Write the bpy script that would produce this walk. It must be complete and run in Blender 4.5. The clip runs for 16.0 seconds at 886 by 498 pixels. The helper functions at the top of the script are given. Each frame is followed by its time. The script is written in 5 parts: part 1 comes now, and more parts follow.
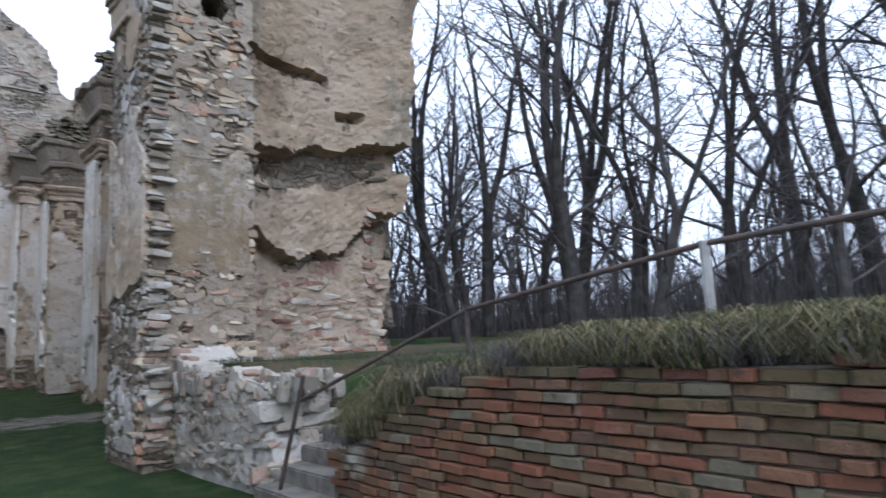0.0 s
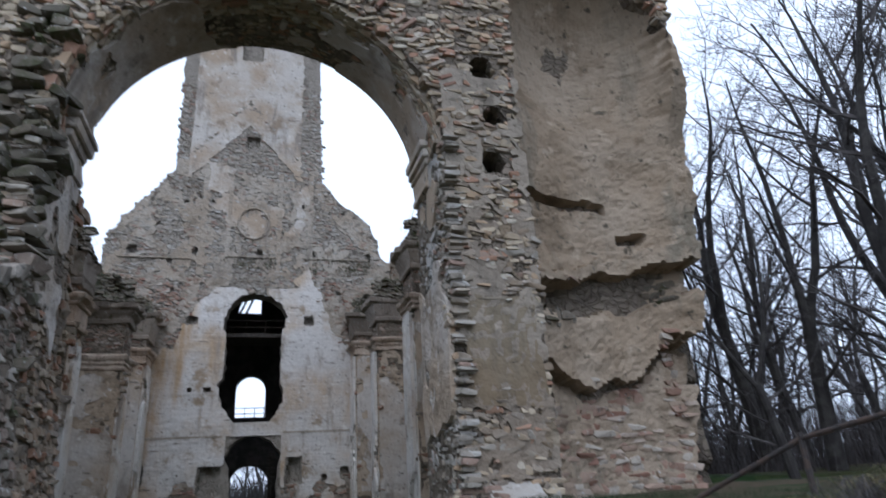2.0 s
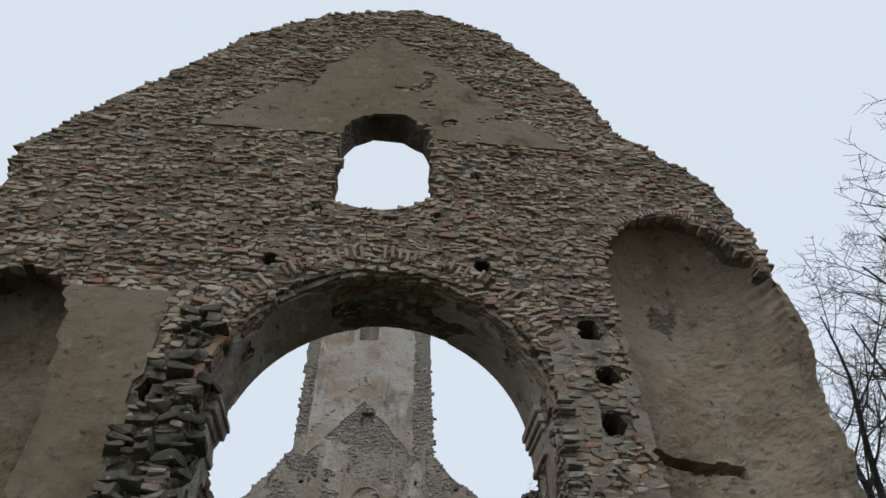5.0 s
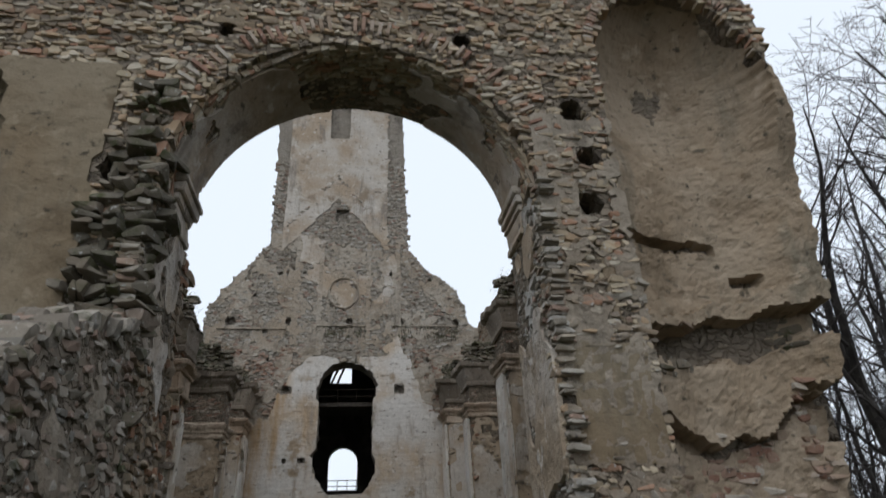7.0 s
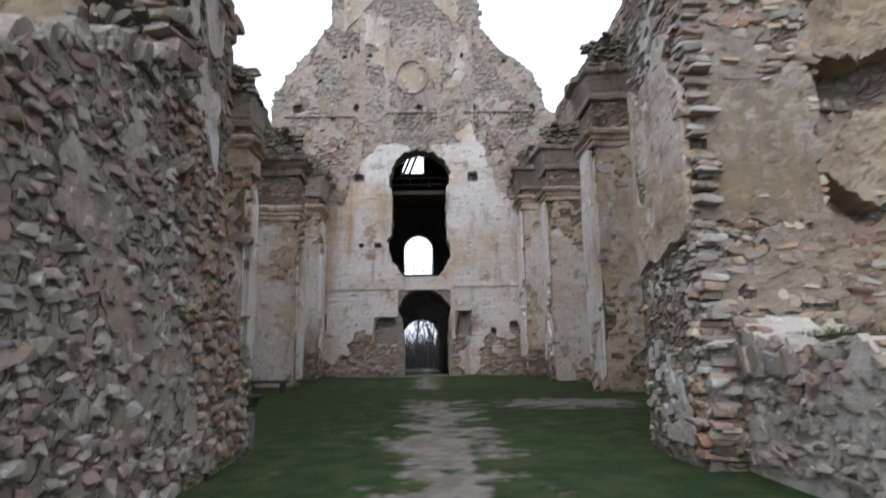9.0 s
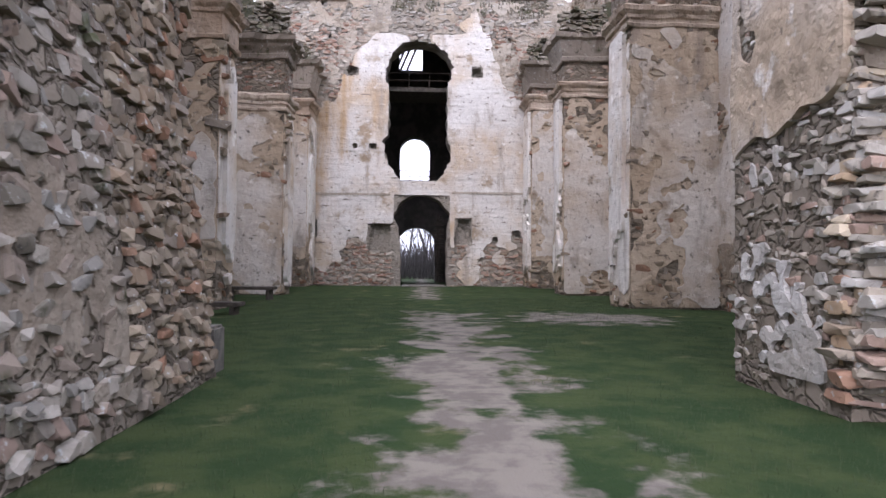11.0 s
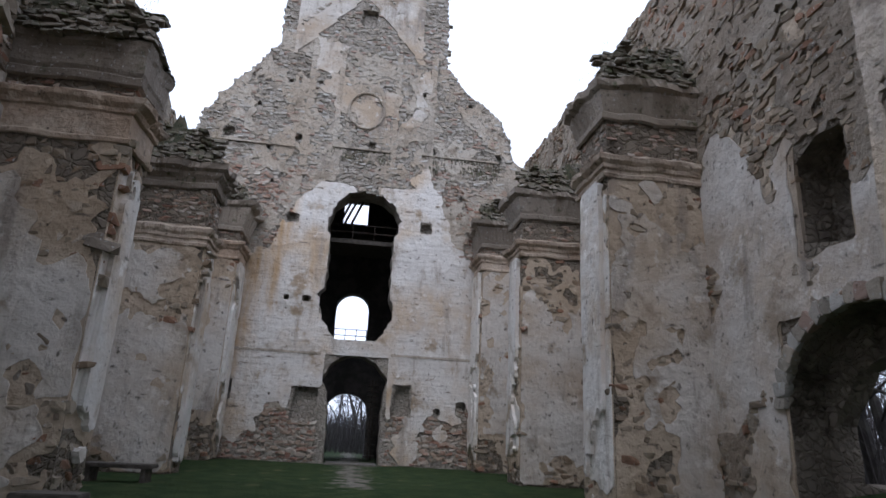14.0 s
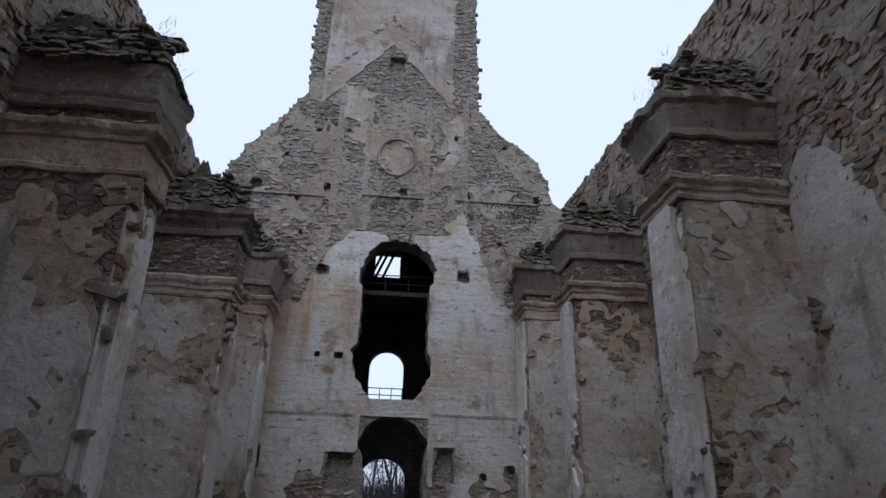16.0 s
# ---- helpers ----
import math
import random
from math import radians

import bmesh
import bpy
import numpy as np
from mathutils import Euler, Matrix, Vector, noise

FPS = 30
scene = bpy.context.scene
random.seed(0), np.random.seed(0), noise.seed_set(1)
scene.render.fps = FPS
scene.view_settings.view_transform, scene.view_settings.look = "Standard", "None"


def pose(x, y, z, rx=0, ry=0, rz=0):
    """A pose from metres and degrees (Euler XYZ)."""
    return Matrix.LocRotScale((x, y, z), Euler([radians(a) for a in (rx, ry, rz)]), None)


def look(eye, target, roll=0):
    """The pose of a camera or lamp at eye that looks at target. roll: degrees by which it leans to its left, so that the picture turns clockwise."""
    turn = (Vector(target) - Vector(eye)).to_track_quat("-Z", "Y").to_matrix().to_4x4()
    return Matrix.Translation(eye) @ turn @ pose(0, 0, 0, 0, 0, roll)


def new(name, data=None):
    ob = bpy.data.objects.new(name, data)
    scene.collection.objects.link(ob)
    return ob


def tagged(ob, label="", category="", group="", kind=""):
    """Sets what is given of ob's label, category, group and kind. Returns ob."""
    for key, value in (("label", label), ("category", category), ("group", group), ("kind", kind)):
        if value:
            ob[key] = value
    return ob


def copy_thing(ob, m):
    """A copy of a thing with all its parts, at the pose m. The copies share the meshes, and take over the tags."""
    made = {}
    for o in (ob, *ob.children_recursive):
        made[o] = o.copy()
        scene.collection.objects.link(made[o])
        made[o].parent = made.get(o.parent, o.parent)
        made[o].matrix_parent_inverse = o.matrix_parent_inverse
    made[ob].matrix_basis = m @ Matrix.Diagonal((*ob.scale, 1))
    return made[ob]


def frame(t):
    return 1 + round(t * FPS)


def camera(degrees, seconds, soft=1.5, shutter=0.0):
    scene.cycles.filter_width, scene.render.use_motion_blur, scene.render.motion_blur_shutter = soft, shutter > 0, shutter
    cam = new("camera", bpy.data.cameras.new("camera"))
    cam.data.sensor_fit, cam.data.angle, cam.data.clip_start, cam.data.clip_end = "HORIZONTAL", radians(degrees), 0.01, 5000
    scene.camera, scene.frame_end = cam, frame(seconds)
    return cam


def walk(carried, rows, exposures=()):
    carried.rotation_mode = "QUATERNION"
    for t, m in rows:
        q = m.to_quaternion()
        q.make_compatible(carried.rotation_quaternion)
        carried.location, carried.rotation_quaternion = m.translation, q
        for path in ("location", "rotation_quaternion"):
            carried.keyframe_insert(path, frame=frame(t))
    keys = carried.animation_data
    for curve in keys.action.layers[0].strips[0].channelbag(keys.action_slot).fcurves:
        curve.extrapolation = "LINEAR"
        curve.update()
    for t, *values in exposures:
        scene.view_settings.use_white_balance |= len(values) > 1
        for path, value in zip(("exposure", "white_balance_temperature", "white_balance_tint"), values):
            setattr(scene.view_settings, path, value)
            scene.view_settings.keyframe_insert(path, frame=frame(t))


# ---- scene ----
cam = camera(70.5, 16.0, soft=1.5, shutter=0.35)
PATH = [
    (0, (0.495, 0.564, 1.693), (1.83, 2.029, 1.959), -2.9),
    (0.5, (0.492, 0.562, 1.694), (1.598, 2.196, 2.025), -2.7),
    (1, (0.484, 0.557, 1.696), (1.363, 2.293, 2.157), -3.2),
    (1.5, (0.479, 0.555, 1.692), (1.184, 2.339, 2.258), -3.5),
    (2, (0.482, 0.547, 1.704), (1.012, 2.341, 2.409), -3.3),
    (2.5, (0.418, 0.542, 1.658), (0.778, 2.286, 2.569), -1.9),
    (3, (0.402, 0.511, 1.636), (0.642, 2.17, 2.727), -1.1),
    (3.5, (0.392, 0.471, 1.624), (0.542, 2.031, 2.867), -0.5),
    (3.7, (0.388, 0.458, 1.615), (0.52, 1.978, 2.907), -0.3),
    (5.8, (0.351, 0.447, 1.596), (0.512, 1.841, 3.02), -1.3),
    (6, (0.365, 0.492, 1.574), (0.531, 1.954, 2.928), -1.5),
    (6.1, (0.338, 0.537, 1.562), (0.531, 2.041, 2.866), -2.4),
    (6.5, (0.304, 0.802, 1.583), (0.53, 2.423, 2.733), -1.3),
    (7, (0.335, 1.134, 1.51), (0.599, 2.891, 2.43), -2.4),
    (7.5, (0.394, 1.532, 1.445), (0.59, 3.343, 2.271), -1.7),
    (8, (0.368, 1.99, 1.377), (0.533, 3.872, 2.035), -0.3),
    (8.5, (0.285, 2.499, 1.347), (0.469, 4.433, 1.824), -1.6),
    (9, (0.204, 3.045, 1.29), (0.255, 5.017, 1.617), -0.8),
    (9.2, (0.165, 3.249, 1.261), (0.182, 5.236, 1.487), 0.0),
    (11.5, (-0.233, 6.061, 1.164), (-0.086, 8.055, 1.213), 1.1),
    (11.9, (-0.302, 6.529, 1.204), (-0.009, 8.5, 1.382), 2.8),
    (12, (-0.326, 6.669, 1.214), (-0.009, 8.633, 1.418), 3.1),
    (12.5, (-0.302, 7.279, 1.323), (0.1, 9.199, 1.712), 1.9),
    (13, (-0.218, 7.762, 1.371), (0.137, 9.673, 1.843), 2.2),
    (13.5, (-0.223, 8.297, 1.401), (0.083, 10.215, 1.877), 2.3),
    (14, (-0.217, 8.857, 1.403), (0.038, 10.755, 1.978), 3.0),
    (14.5, (-0.24, 9.415, 1.375), (0.012, 11.286, 2.037), 3.6),
    (15, (-0.372, 9.941, 1.422), (-0.136, 11.797, 2.128), 1.8),
    (15.5, (-0.452, 10.441, 1.461), (-0.278, 12.28, 2.229), 1.8),
    (16, (-0.493, 10.946, 1.576), (-0.337, 12.796, 2.32), 1.9),
]
walk(cam, [(t, look(eye, target, roll)) for t, eye, target, roll in PATH],
     [(0, 1.1, 5500, 11), (1, 0.9, 5500, 11), (2, 0.45, 5500, 11), (3.5, -0.2, 5750, 9), (6, -0.22, 6400, 6), (7.5, 0.25, 6200, 9), (8.5, 0.62, 6000, 10), (9.2, 1.2, 6000, 14), (11.5, 1.75, 6000, 23), (12.5, 1.35, 5700, 16), (13.5, 0.95, 5700, 15), (14.5, 0.55, 5700, 13), (15.5, -0.03, 5550, 13), (16, 0.02, 5550, 13)])

# ---- light ----
world = bpy.data.worlds.new("world")
scene.world = world
world.use_nodes = True
wn, wl = world.node_tree.nodes, world.node_tree.links
wn.clear()
sky = wn.new("ShaderNodeTexSky")
sky.sky_type, sky.sun_disc = "NISHITA", False
sky.sun_elevation, sky.sun_rotation = radians(38), radians(200)
sky.air_density, sky.dust_density, sky.ozone_density = 1.0, 3.0, 1.5
cloud = wn.new("ShaderNodeMix")
cloud.data_type = "RGBA"
cloud.inputs[0].default_value = 0.9
cloud.inputs[7].default_value = (9.2, 9.75, 10.7, 1)
wl.new(sky.outputs[0], cloud.inputs[6])
bg = wn.new("ShaderNodeBackground")
bg.inputs[1].default_value = 0.10
wl.new(cloud.outputs[2], bg.inputs[0])
wo = wn.new("ShaderNodeOutputWorld")
wl.new(bg.outputs[0], wo.inputs[0])
sun_data = bpy.data.lights.new("sun", "SUN")
sun_data.energy, sun_data.angle, sun_data.color = 0.6, radians(40), (1.0, 0.96, 0.9)
sun = new("sun", sun_data)
sun.matrix_world = look((0, 0, 40), (8, 22, 0))

# ---- materials ----


def nodes_of(name):
    m = bpy.data.materials.new(name)
    m.use_nodes = True
    t = m.node_tree
    return m, t, t.nodes, t.links, t.nodes["Principled BSDF"]


def mixed(t, a, b, f):
    n = t.nodes.new("ShaderNodeMix")
    n.data_type = "RGBA"
    for sock, v in ((n.inputs[0], f), (n.inputs[6], a), (n.inputs[7], b)):
        if isinstance(v, (tuple, float, int)):
            sock.default_value = (*v, 1) if isinstance(v, tuple) else v
        else:
            t.links.new(v, sock)
    return n.outputs[2]


def noisy(t, scale, detail=6, stretch=(1, 1, 1), rough=0.6):
    g = t.nodes.new("ShaderNodeNewGeometry")
    mp = t.nodes.new("ShaderNodeMapping")
    mp.inputs[3].default_value = stretch
    t.links.new(g.outputs[0], mp.inputs[0])
    n = t.nodes.new("ShaderNodeTexNoise")
    n.inputs["Scale"].default_value, n.inputs["Detail"].default_value, n.inputs["Roughness"].default_value = scale, detail, rough
    t.links.new(mp.outputs[0], n.inputs[0])
    return n.outputs[0]


def ramped(t, fac, lo, hi):
    r = t.nodes.new("ShaderNodeMapRange")
    r.interpolation_type = "SMOOTHSTEP"
    r.inputs[1].default_value, r.inputs[2].default_value = lo, hi
    t.links.new(fac, r.inputs[0])
    return r.outputs[0]


def bumped(t, bsdf, fac, strength, dist, before=None):
    b = t.nodes.new("ShaderNodeBump")
    b.inputs["Strength"].default_value, b.inputs["Distance"].default_value = strength, dist
    t.links.new(fac, b.inputs["Height"])
    if before is not None:
        t.links.new(before, b.inputs["Normal"])
    t.links.new(b.outputs[0], bsdf.inputs["Normal"])
    return b.outputs[0]


def plaster_mat(name, pale, buff, grey, wear=0.5, rough=1.0, coursed=False):
    """Weathered lime plaster: pale coat, buff underlayer in blotches, dark damp streaks, fine relief."""
    m, t, n, l, p = nodes_of(name)
    c = mixed(t, pale, buff, ramped(t, noisy(t, 0.35, 8), wear - 0.14, wear + 0.14))
    c = mixed(t, c, grey, ramped(t, noisy(t, 1.1, 8, (1, 1, 0.25)), 0.54, 0.7))
    c = mixed(t, c, tuple(v * 0.7 for v in buff), ramped(t, noisy(t, 0.8, 9), 0.55, 0.7))
    c = mixed(t, c, tuple(v * 0.45 for v in grey), ramped(t, noisy(t, 4.5, 8), 0.58, 0.72))
    c = mixed(t, c, tuple(v * 0.6 for v in grey), ramped(t, noisy(t, 1.0, 9, (1.2, 1.2, 5)), 0.63, 0.72))
    c = mixed(t, c, tuple(min(1, v * 1.15) for v in pale), ramped(t, noisy(t, 2.3, 9), 0.57, 0.7))
    if coursed:
        # rust-coloured runs and dark open joints
        c = mixed(t, c, (0.42, 0.27, 0.13), ramped(t, noisy(t, 0.32, 6, (1, 1, 0.2)), 0.53, 0.72))
        c = mixed(t, c, (0.20, 0.165, 0.13), ramped(t, noisy(t, 0.8, 8, (1.2, 1.2, 5)), 0.63, 0.7))
    l.new(c, p.inputs["Base Color"])
    p.inputs["Roughness"].default_value = 0.95
    p.inputs["Specular IOR Level"].default_value = 0.15
    a = bumped(t, p, noisy(t, 2.2, 9), 0.7, 0.12 * rough)
    a = bumped(t, p, noisy(t, 6.0, 8), 0.7, 0.035 * rough, a)
    if coursed:
        a = bumped(t, p, noisy(t, 1.0, 8, (0.5, 0.5, 6)), 0.7, 0.05, a)
    bumped(t, p, noisy(t, 22, 6), 0.5, 0.012, a)
    return m


def stone_mat(name, colours, moss=0.0, brick=0.0):
    """Rubble stone: one tone a stone, lichen blotches, gritty relief."""
    m, t, n, l, p = nodes_of(name)
    geo = n.new("ShaderNodeNewGeometry")
    info = n.new("ShaderNodeObjectInfo")
    add = n.new("ShaderNodeMath")
    add.operation = "ADD"
    l.new(geo.outputs["Random Per Island"], add.inputs[0])
    l.new(info.outputs["Random"], add.inputs[1])
    fr = n.new("ShaderNodeMath")
    fr.operation = "FRACT"
    l.new(add.outputs[0], fr.inputs[0])
    r = n.new("ShaderNodeValToRGB")
    r.color_ramp.interpolation = "CONSTANT"
    e = r.color_ramp.elements
    e[0].position, e[0].color = 0, (*colours[0], 1)
    e[1].position, e[1].color = 1 / len(colours), (*colours[1], 1)
    for k, col in enumerate(colours[2:]):
        q = e.new((k + 2) / len(colours))
        q.color = (*col, 1)
    l.new(fr.outputs[0], r.inputs[0])
    c = mixed(t, r.outputs[0], (0.36, 0.33, 0.28), ramped(t, noisy(t, 1.3, 8), 0.6, 0.76))
    c = mixed(t, c, (0.15, 0.115, 0.08), ramped(t, noisy(t, 0.55, 7), 0.44, 0.9))
    c = mixed(t, c, (0.05, 0.045, 0.04), ramped(t, noisy(t, 7, 8), 0.58, 0.75))
    if not brick:
        c = mixed(t, c, (0.42, 0.41, 0.38), ramped(t, noisy(t, 11, 8), 0.6, 0.68))
    if moss:
        c = mixed(t, c, (0.06, 0.065, 0.028), ramped(t, noisy(t, 3.0, 9), 0.6 - moss, 0.82 - moss))
    l.new(c, p.inputs["Base Color"])
    p.inputs["Roughness"].default_value = 0.95
    p.inputs["Specular IOR Level"].default_value = 0.2
    a = bumped(t, p, noisy(t, 9, 8), 0.8, 0.04)
    bumped(t, p, noisy(t, 45, 4), 0.5, 0.006, a)
    return m


def rubble_core_mat(name, a, b):
    """Mortar-rich rubble core seen between the stones."""
    m, t, n, l, p = nodes_of(name)
    g = n.new("ShaderNodeNewGeometry")
    mp = n.new("ShaderNodeMapping")
    mp.inputs[3].default_value = (1, 1, 1.7)
    wn2 = n.new("ShaderNodeTexNoise")
    wn2.inputs["Scale"].default_value, wn2.inputs["Detail"].default_value = 2.5, 5
    l.new(g.outputs[0], wn2.inputs[0])
    warp = n.new("ShaderNodeVectorMath")
    warp.operation = "MULTIPLY_ADD"
    l.new(wn2.outputs["Color"], warp.inputs[0])
    warp.inputs[1].default_value = (0.5, 0.5, 0.5)
    l.new(g.outputs[0], warp.inputs[2])
    l.new(warp.outputs[0], mp.inputs[0])
    v = n.new("ShaderNodeTexVoronoi")
    v.feature = "DISTANCE_TO_EDGE"
    v.inputs["Scale"].default_value = 4.0
    l.new(mp.outputs[0], v.inputs[0])
    vc = n.new("ShaderNodeTexVoronoi")
    vc.inputs["Scale"].default_value = 4.0
    l.new(mp.outputs[0], vc.inputs[0])
    sep = n.new("ShaderNodeSeparateColor")
    l.new(vc.outputs["Color"], sep.inputs[0])
    c = mixed(t, a, b, sep.outputs[0])
    c = mixed(t, tuple(x * 0.9 for x in a), c, ramped(t, v.outputs[0], 0.0, 0.12))
    c = mixed(t, c, tuple(x * 0.5 for x in b), ramped(t, noisy(t, 0.9, 8), 0.5, 0.7))
    l.new(c, p.inputs["Base Color"])
    p.inputs["Roughness"].default_value = 1.0
    p.inputs["Specular IOR Level"].default_value = 0.15
    q = bumped(t, p, ramped(t, v.outputs[0], 0.0, 0.16), 0.9, 0.08)
    bumped(t, p, noisy(t, 14, 7), 0.7, 0.03, q)
    return m


def plain_mat(name, a, b, scale=4, rough=0.8, metal=0.0, bump=0.01):
    m, t, n, l, p = nodes_of(name)
    c = mixed(t, a, b, ramped(t, noisy(t, scale, 8), 0.4, 0.62))
    l.new(c, p.inputs["Base Color"])
    p.inputs["Roughness"].default_value, p.inputs["Metallic"].default_value = rough, metal
    bumped(t, p, noisy(t, scale * 5, 6), 0.6, bump)
    return m


def leaf_mat(name, colours):
    m, t, n, l, p = nodes_of(name)
    geo = n.new("ShaderNodeNewGeometry")
    r = n.new("ShaderNodeValToRGB")
    e = r.color_ramp.elements
    e[0].color, e[1].color = (*colours[0], 1), (*colours[-1], 1)
    for k, col in enumerate(colours[1:-1]):
        e.new((k + 1) / (len(colours) - 1)).color = (*col, 1)
    l.new(geo.outputs["Random Per Island"], r.inputs[0])
    l.new(r.outputs[0], p.inputs["Base Color"])
    p.inputs["Roughness"].default_value = 0.8
    return m


STONE = stone_mat("rubble_stone", [(0.235, 0.185, 0.135), (0.28, 0.225, 0.165), (0.18, 0.14, 0.10), (0.32, 0.265, 0.20), (0.26, 0.19, 0.13), (0.21, 0.175, 0.14), (0.25, 0.14, 0.09), (0.29, 0.235, 0.17)])
STONE_OCHRE = stone_mat("ochre_rubble_stone", [(0.38, 0.305, 0.215), (0.44, 0.365, 0.265), (0.27, 0.21, 0.15), (0.50, 0.44, 0.35), (0.40, 0.29, 0.19), (0.33, 0.275, 0.215), (0.36, 0.215, 0.145), (0.45, 0.37, 0.265)])
STONE_PALE = stone_mat("pale_rubble_stone", [(0.35, 0.32, 0.275), (0.30, 0.27, 0.225), (0.40, 0.375, 0.335), (0.27, 0.235, 0.19), (0.33, 0.295, 0.25), (0.24, 0.21, 0.17), (0.29, 0.205, 0.16), (0.34, 0.29, 0.23)])
STONE_MIX = stone_mat("beige_rubble_stone", [(0.34, 0.295, 0.235), (0.29, 0.245, 0.19), (0.38, 0.35, 0.30), (0.27, 0.22, 0.17), (0.35, 0.315, 0.265), (0.24, 0.20, 0.16), (0.32, 0.235, 0.18), (0.37, 0.325, 0.26)])
STONE_RED = stone_mat("reddish_rubble_stone", [(0.30, 0.20, 0.15), (0.34, 0.25, 0.19), (0.26, 0.15, 0.11), (0.38, 0.31, 0.25), (0.30, 0.23, 0.17), (0.42, 0.37, 0.31)])
# mossy heaps and torn masonry; on the niche ledge it stands for shade too
STONE_DARK = stone_mat("dark_mossy_stone", [(0.13, 0.115, 0.09), (0.17, 0.15, 0.12), (0.10, 0.09, 0.07), (0.15, 0.125, 0.095), (0.20, 0.175, 0.14)], 0.12)
STONE_CORNICE = stone_mat("dark_weathered_cornice_stone", [(0.21, 0.175, 0.14), (0.26, 0.22, 0.18), (0.17, 0.14, 0.11), (0.24, 0.185, 0.14), (0.30, 0.25, 0.20)], 0.05)
STONE_MOSSY = stone_mat("mossy_rubble_stone", [(0.235, 0.205, 0.17), (0.30, 0.265, 0.22), (0.17, 0.15, 0.12), (0.35, 0.315, 0.27), (0.25, 0.20, 0.16), (0.26, 0.19, 0.15), (0.21, 0.195, 0.17)], 0.06)
CORE = rubble_core_mat("rubble_core", (0.24, 0.20, 0.155), (0.17, 0.14, 0.11))
CORE_PALE = rubble_core_mat("pale_rubble_core", (0.36, 0.32, 0.27), (0.30, 0.26, 0.215))
PLASTER = plaster_mat("pale_plaster", (0.68, 0.64, 0.585), (0.51, 0.40, 0.285), (0.41, 0.355, 0.30), 0.56)
PLASTER_JAMB = plaster_mat("blotched_jamb_plaster", (0.56, 0.52, 0.47), (0.42, 0.33, 0.24), (0.29, 0.25, 0.21), 0.47, 2.2)
PLASTER_FACADE = plaster_mat("streaked_pale_plaster", (0.60, 0.565, 0.52), (0.47, 0.36, 0.25), (0.34, 0.29, 0.24), 0.55, 1.0, True)
PLASTER_BUFF = plaster_mat("buff_plaster", (0.36, 0.29, 0.215), (0.29, 0.22, 0.15), (0.205, 0.175, 0.13), 0.5)
PLASTER_BROWN = plaster_mat("brown_plaster", (0.25, 0.205, 0.145), (0.205, 0.155, 0.10), (0.15, 0.125, 0.09), 0.5)
PLASTER_GREY = plaster_mat("grey_plaster", (0.57, 0.525, 0.47), (0.44, 0.35, 0.26), (0.30, 0.26, 0.22), 0.52)
PLASTER_UPPER = plaster_mat("bleached_upper_plaster", (0.50, 0.46, 0.41), (0.38, 0.30, 0.22), (0.25, 0.215, 0.18), 0.5)
BRICK = stone_mat("old_red_brick", [(0.17, 0.07, 0.042), (0.135, 0.062, 0.038), (0.18, 0.088, 0.05), (0.105, 0.065, 0.042), (0.15, 0.10, 0.06), (0.15, 0.068, 0.04), (0.13, 0.085, 0.05), (0.145, 0.074, 0.044), (0.12, 0.068, 0.042), (0.13, 0.112, 0.078)], 0.07, 1.0)
BRICK_MOSSY = stone_mat("mossy_old_brick", [(0.11, 0.08, 0.045), (0.095, 0.072, 0.04), (0.14, 0.078, 0.05), (0.08, 0.068, 0.04), (0.15, 0.12, 0.078), (0.13, 0.06, 0.042)], 0.11, 1.0)
MORTAR = plain_mat("mortar", (0.16, 0.14, 0.11), (0.09, 0.08, 0.065), 5, 1.0)
PLASTER_UNDER = plaster_mat("brown_undercoat", (0.47, 0.38, 0.285), (0.40, 0.31, 0.22), (0.30, 0.245, 0.195), 0.5, 1.3)
PLASTER_CORNICE = plaster_mat("stained_cornice_plaster", (0.47, 0.39, 0.31), (0.36, 0.265, 0.19), (0.24, 0.19, 0.15), 0.5, 1.6)
SMEAR = plaster_mat("old_lime_mortar", (0.32, 0.275, 0.22), (0.25, 0.20, 0.15), (0.20, 0.17, 0.135), 0.5, 2.0)
SMEAR_OCHRE = plaster_mat("ochre_lime_mortar", (0.27, 0.225, 0.165), (0.22, 0.165, 0.11), (0.16, 0.135, 0.10), 0.5, 2.2)
SMEAR_FACADE = plaster_mat("weathered_facade_mortar", (0.40, 0.355, 0.295), (0.33, 0.27, 0.205), (0.25, 0.215, 0.175), 0.5, 2.0)
SMEAR_PALE = plaster_mat("pale_lime_mortar", (0.48, 0.46, 0.43), (0.38, 0.34, 0.29), (0.29, 0.265, 0.23), 0.52, 2.0)
# near-black base: the tower room's shade is put into its wall colour
DARK = plain_mat("shaded_room_plaster", (0.055, 0.05, 0.045), (0.10, 0.09, 0.08), 1.5, 1.0)
WOOD = plain_mat("dark_weathered_wood", (0.05, 0.04, 0.032), (0.09, 0.075, 0.06), 6, 0.85)
IRON = plain_mat("rusty_iron", (0.05, 0.042, 0.038), (0.09, 0.06, 0.045), 9, 0.75, 0.3)
STEPSTONE = plain_mat("worn_step_stone", (0.15, 0.135, 0.115), (0.09, 0.082, 0.07), 5, 0.95)
STEPSTONE_PALE = plain_mat("pale_concrete", (0.34, 0.33, 0.31), (0.26, 0.25, 0.23), 8, 0.95)
BARK = plain_mat("tree_bark", (0.032, 0.028, 0.026), (0.06, 0.054, 0.048), 3, 0.95)
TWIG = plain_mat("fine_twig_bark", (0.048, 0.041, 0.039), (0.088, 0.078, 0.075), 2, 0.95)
GRASS = leaf_mat("grass_blade", [(0.017, 0.034, 0.01), (0.03, 0.049, 0.015), (0.056, 0.058, 0.024), (0.02, 0.038, 0.011)])
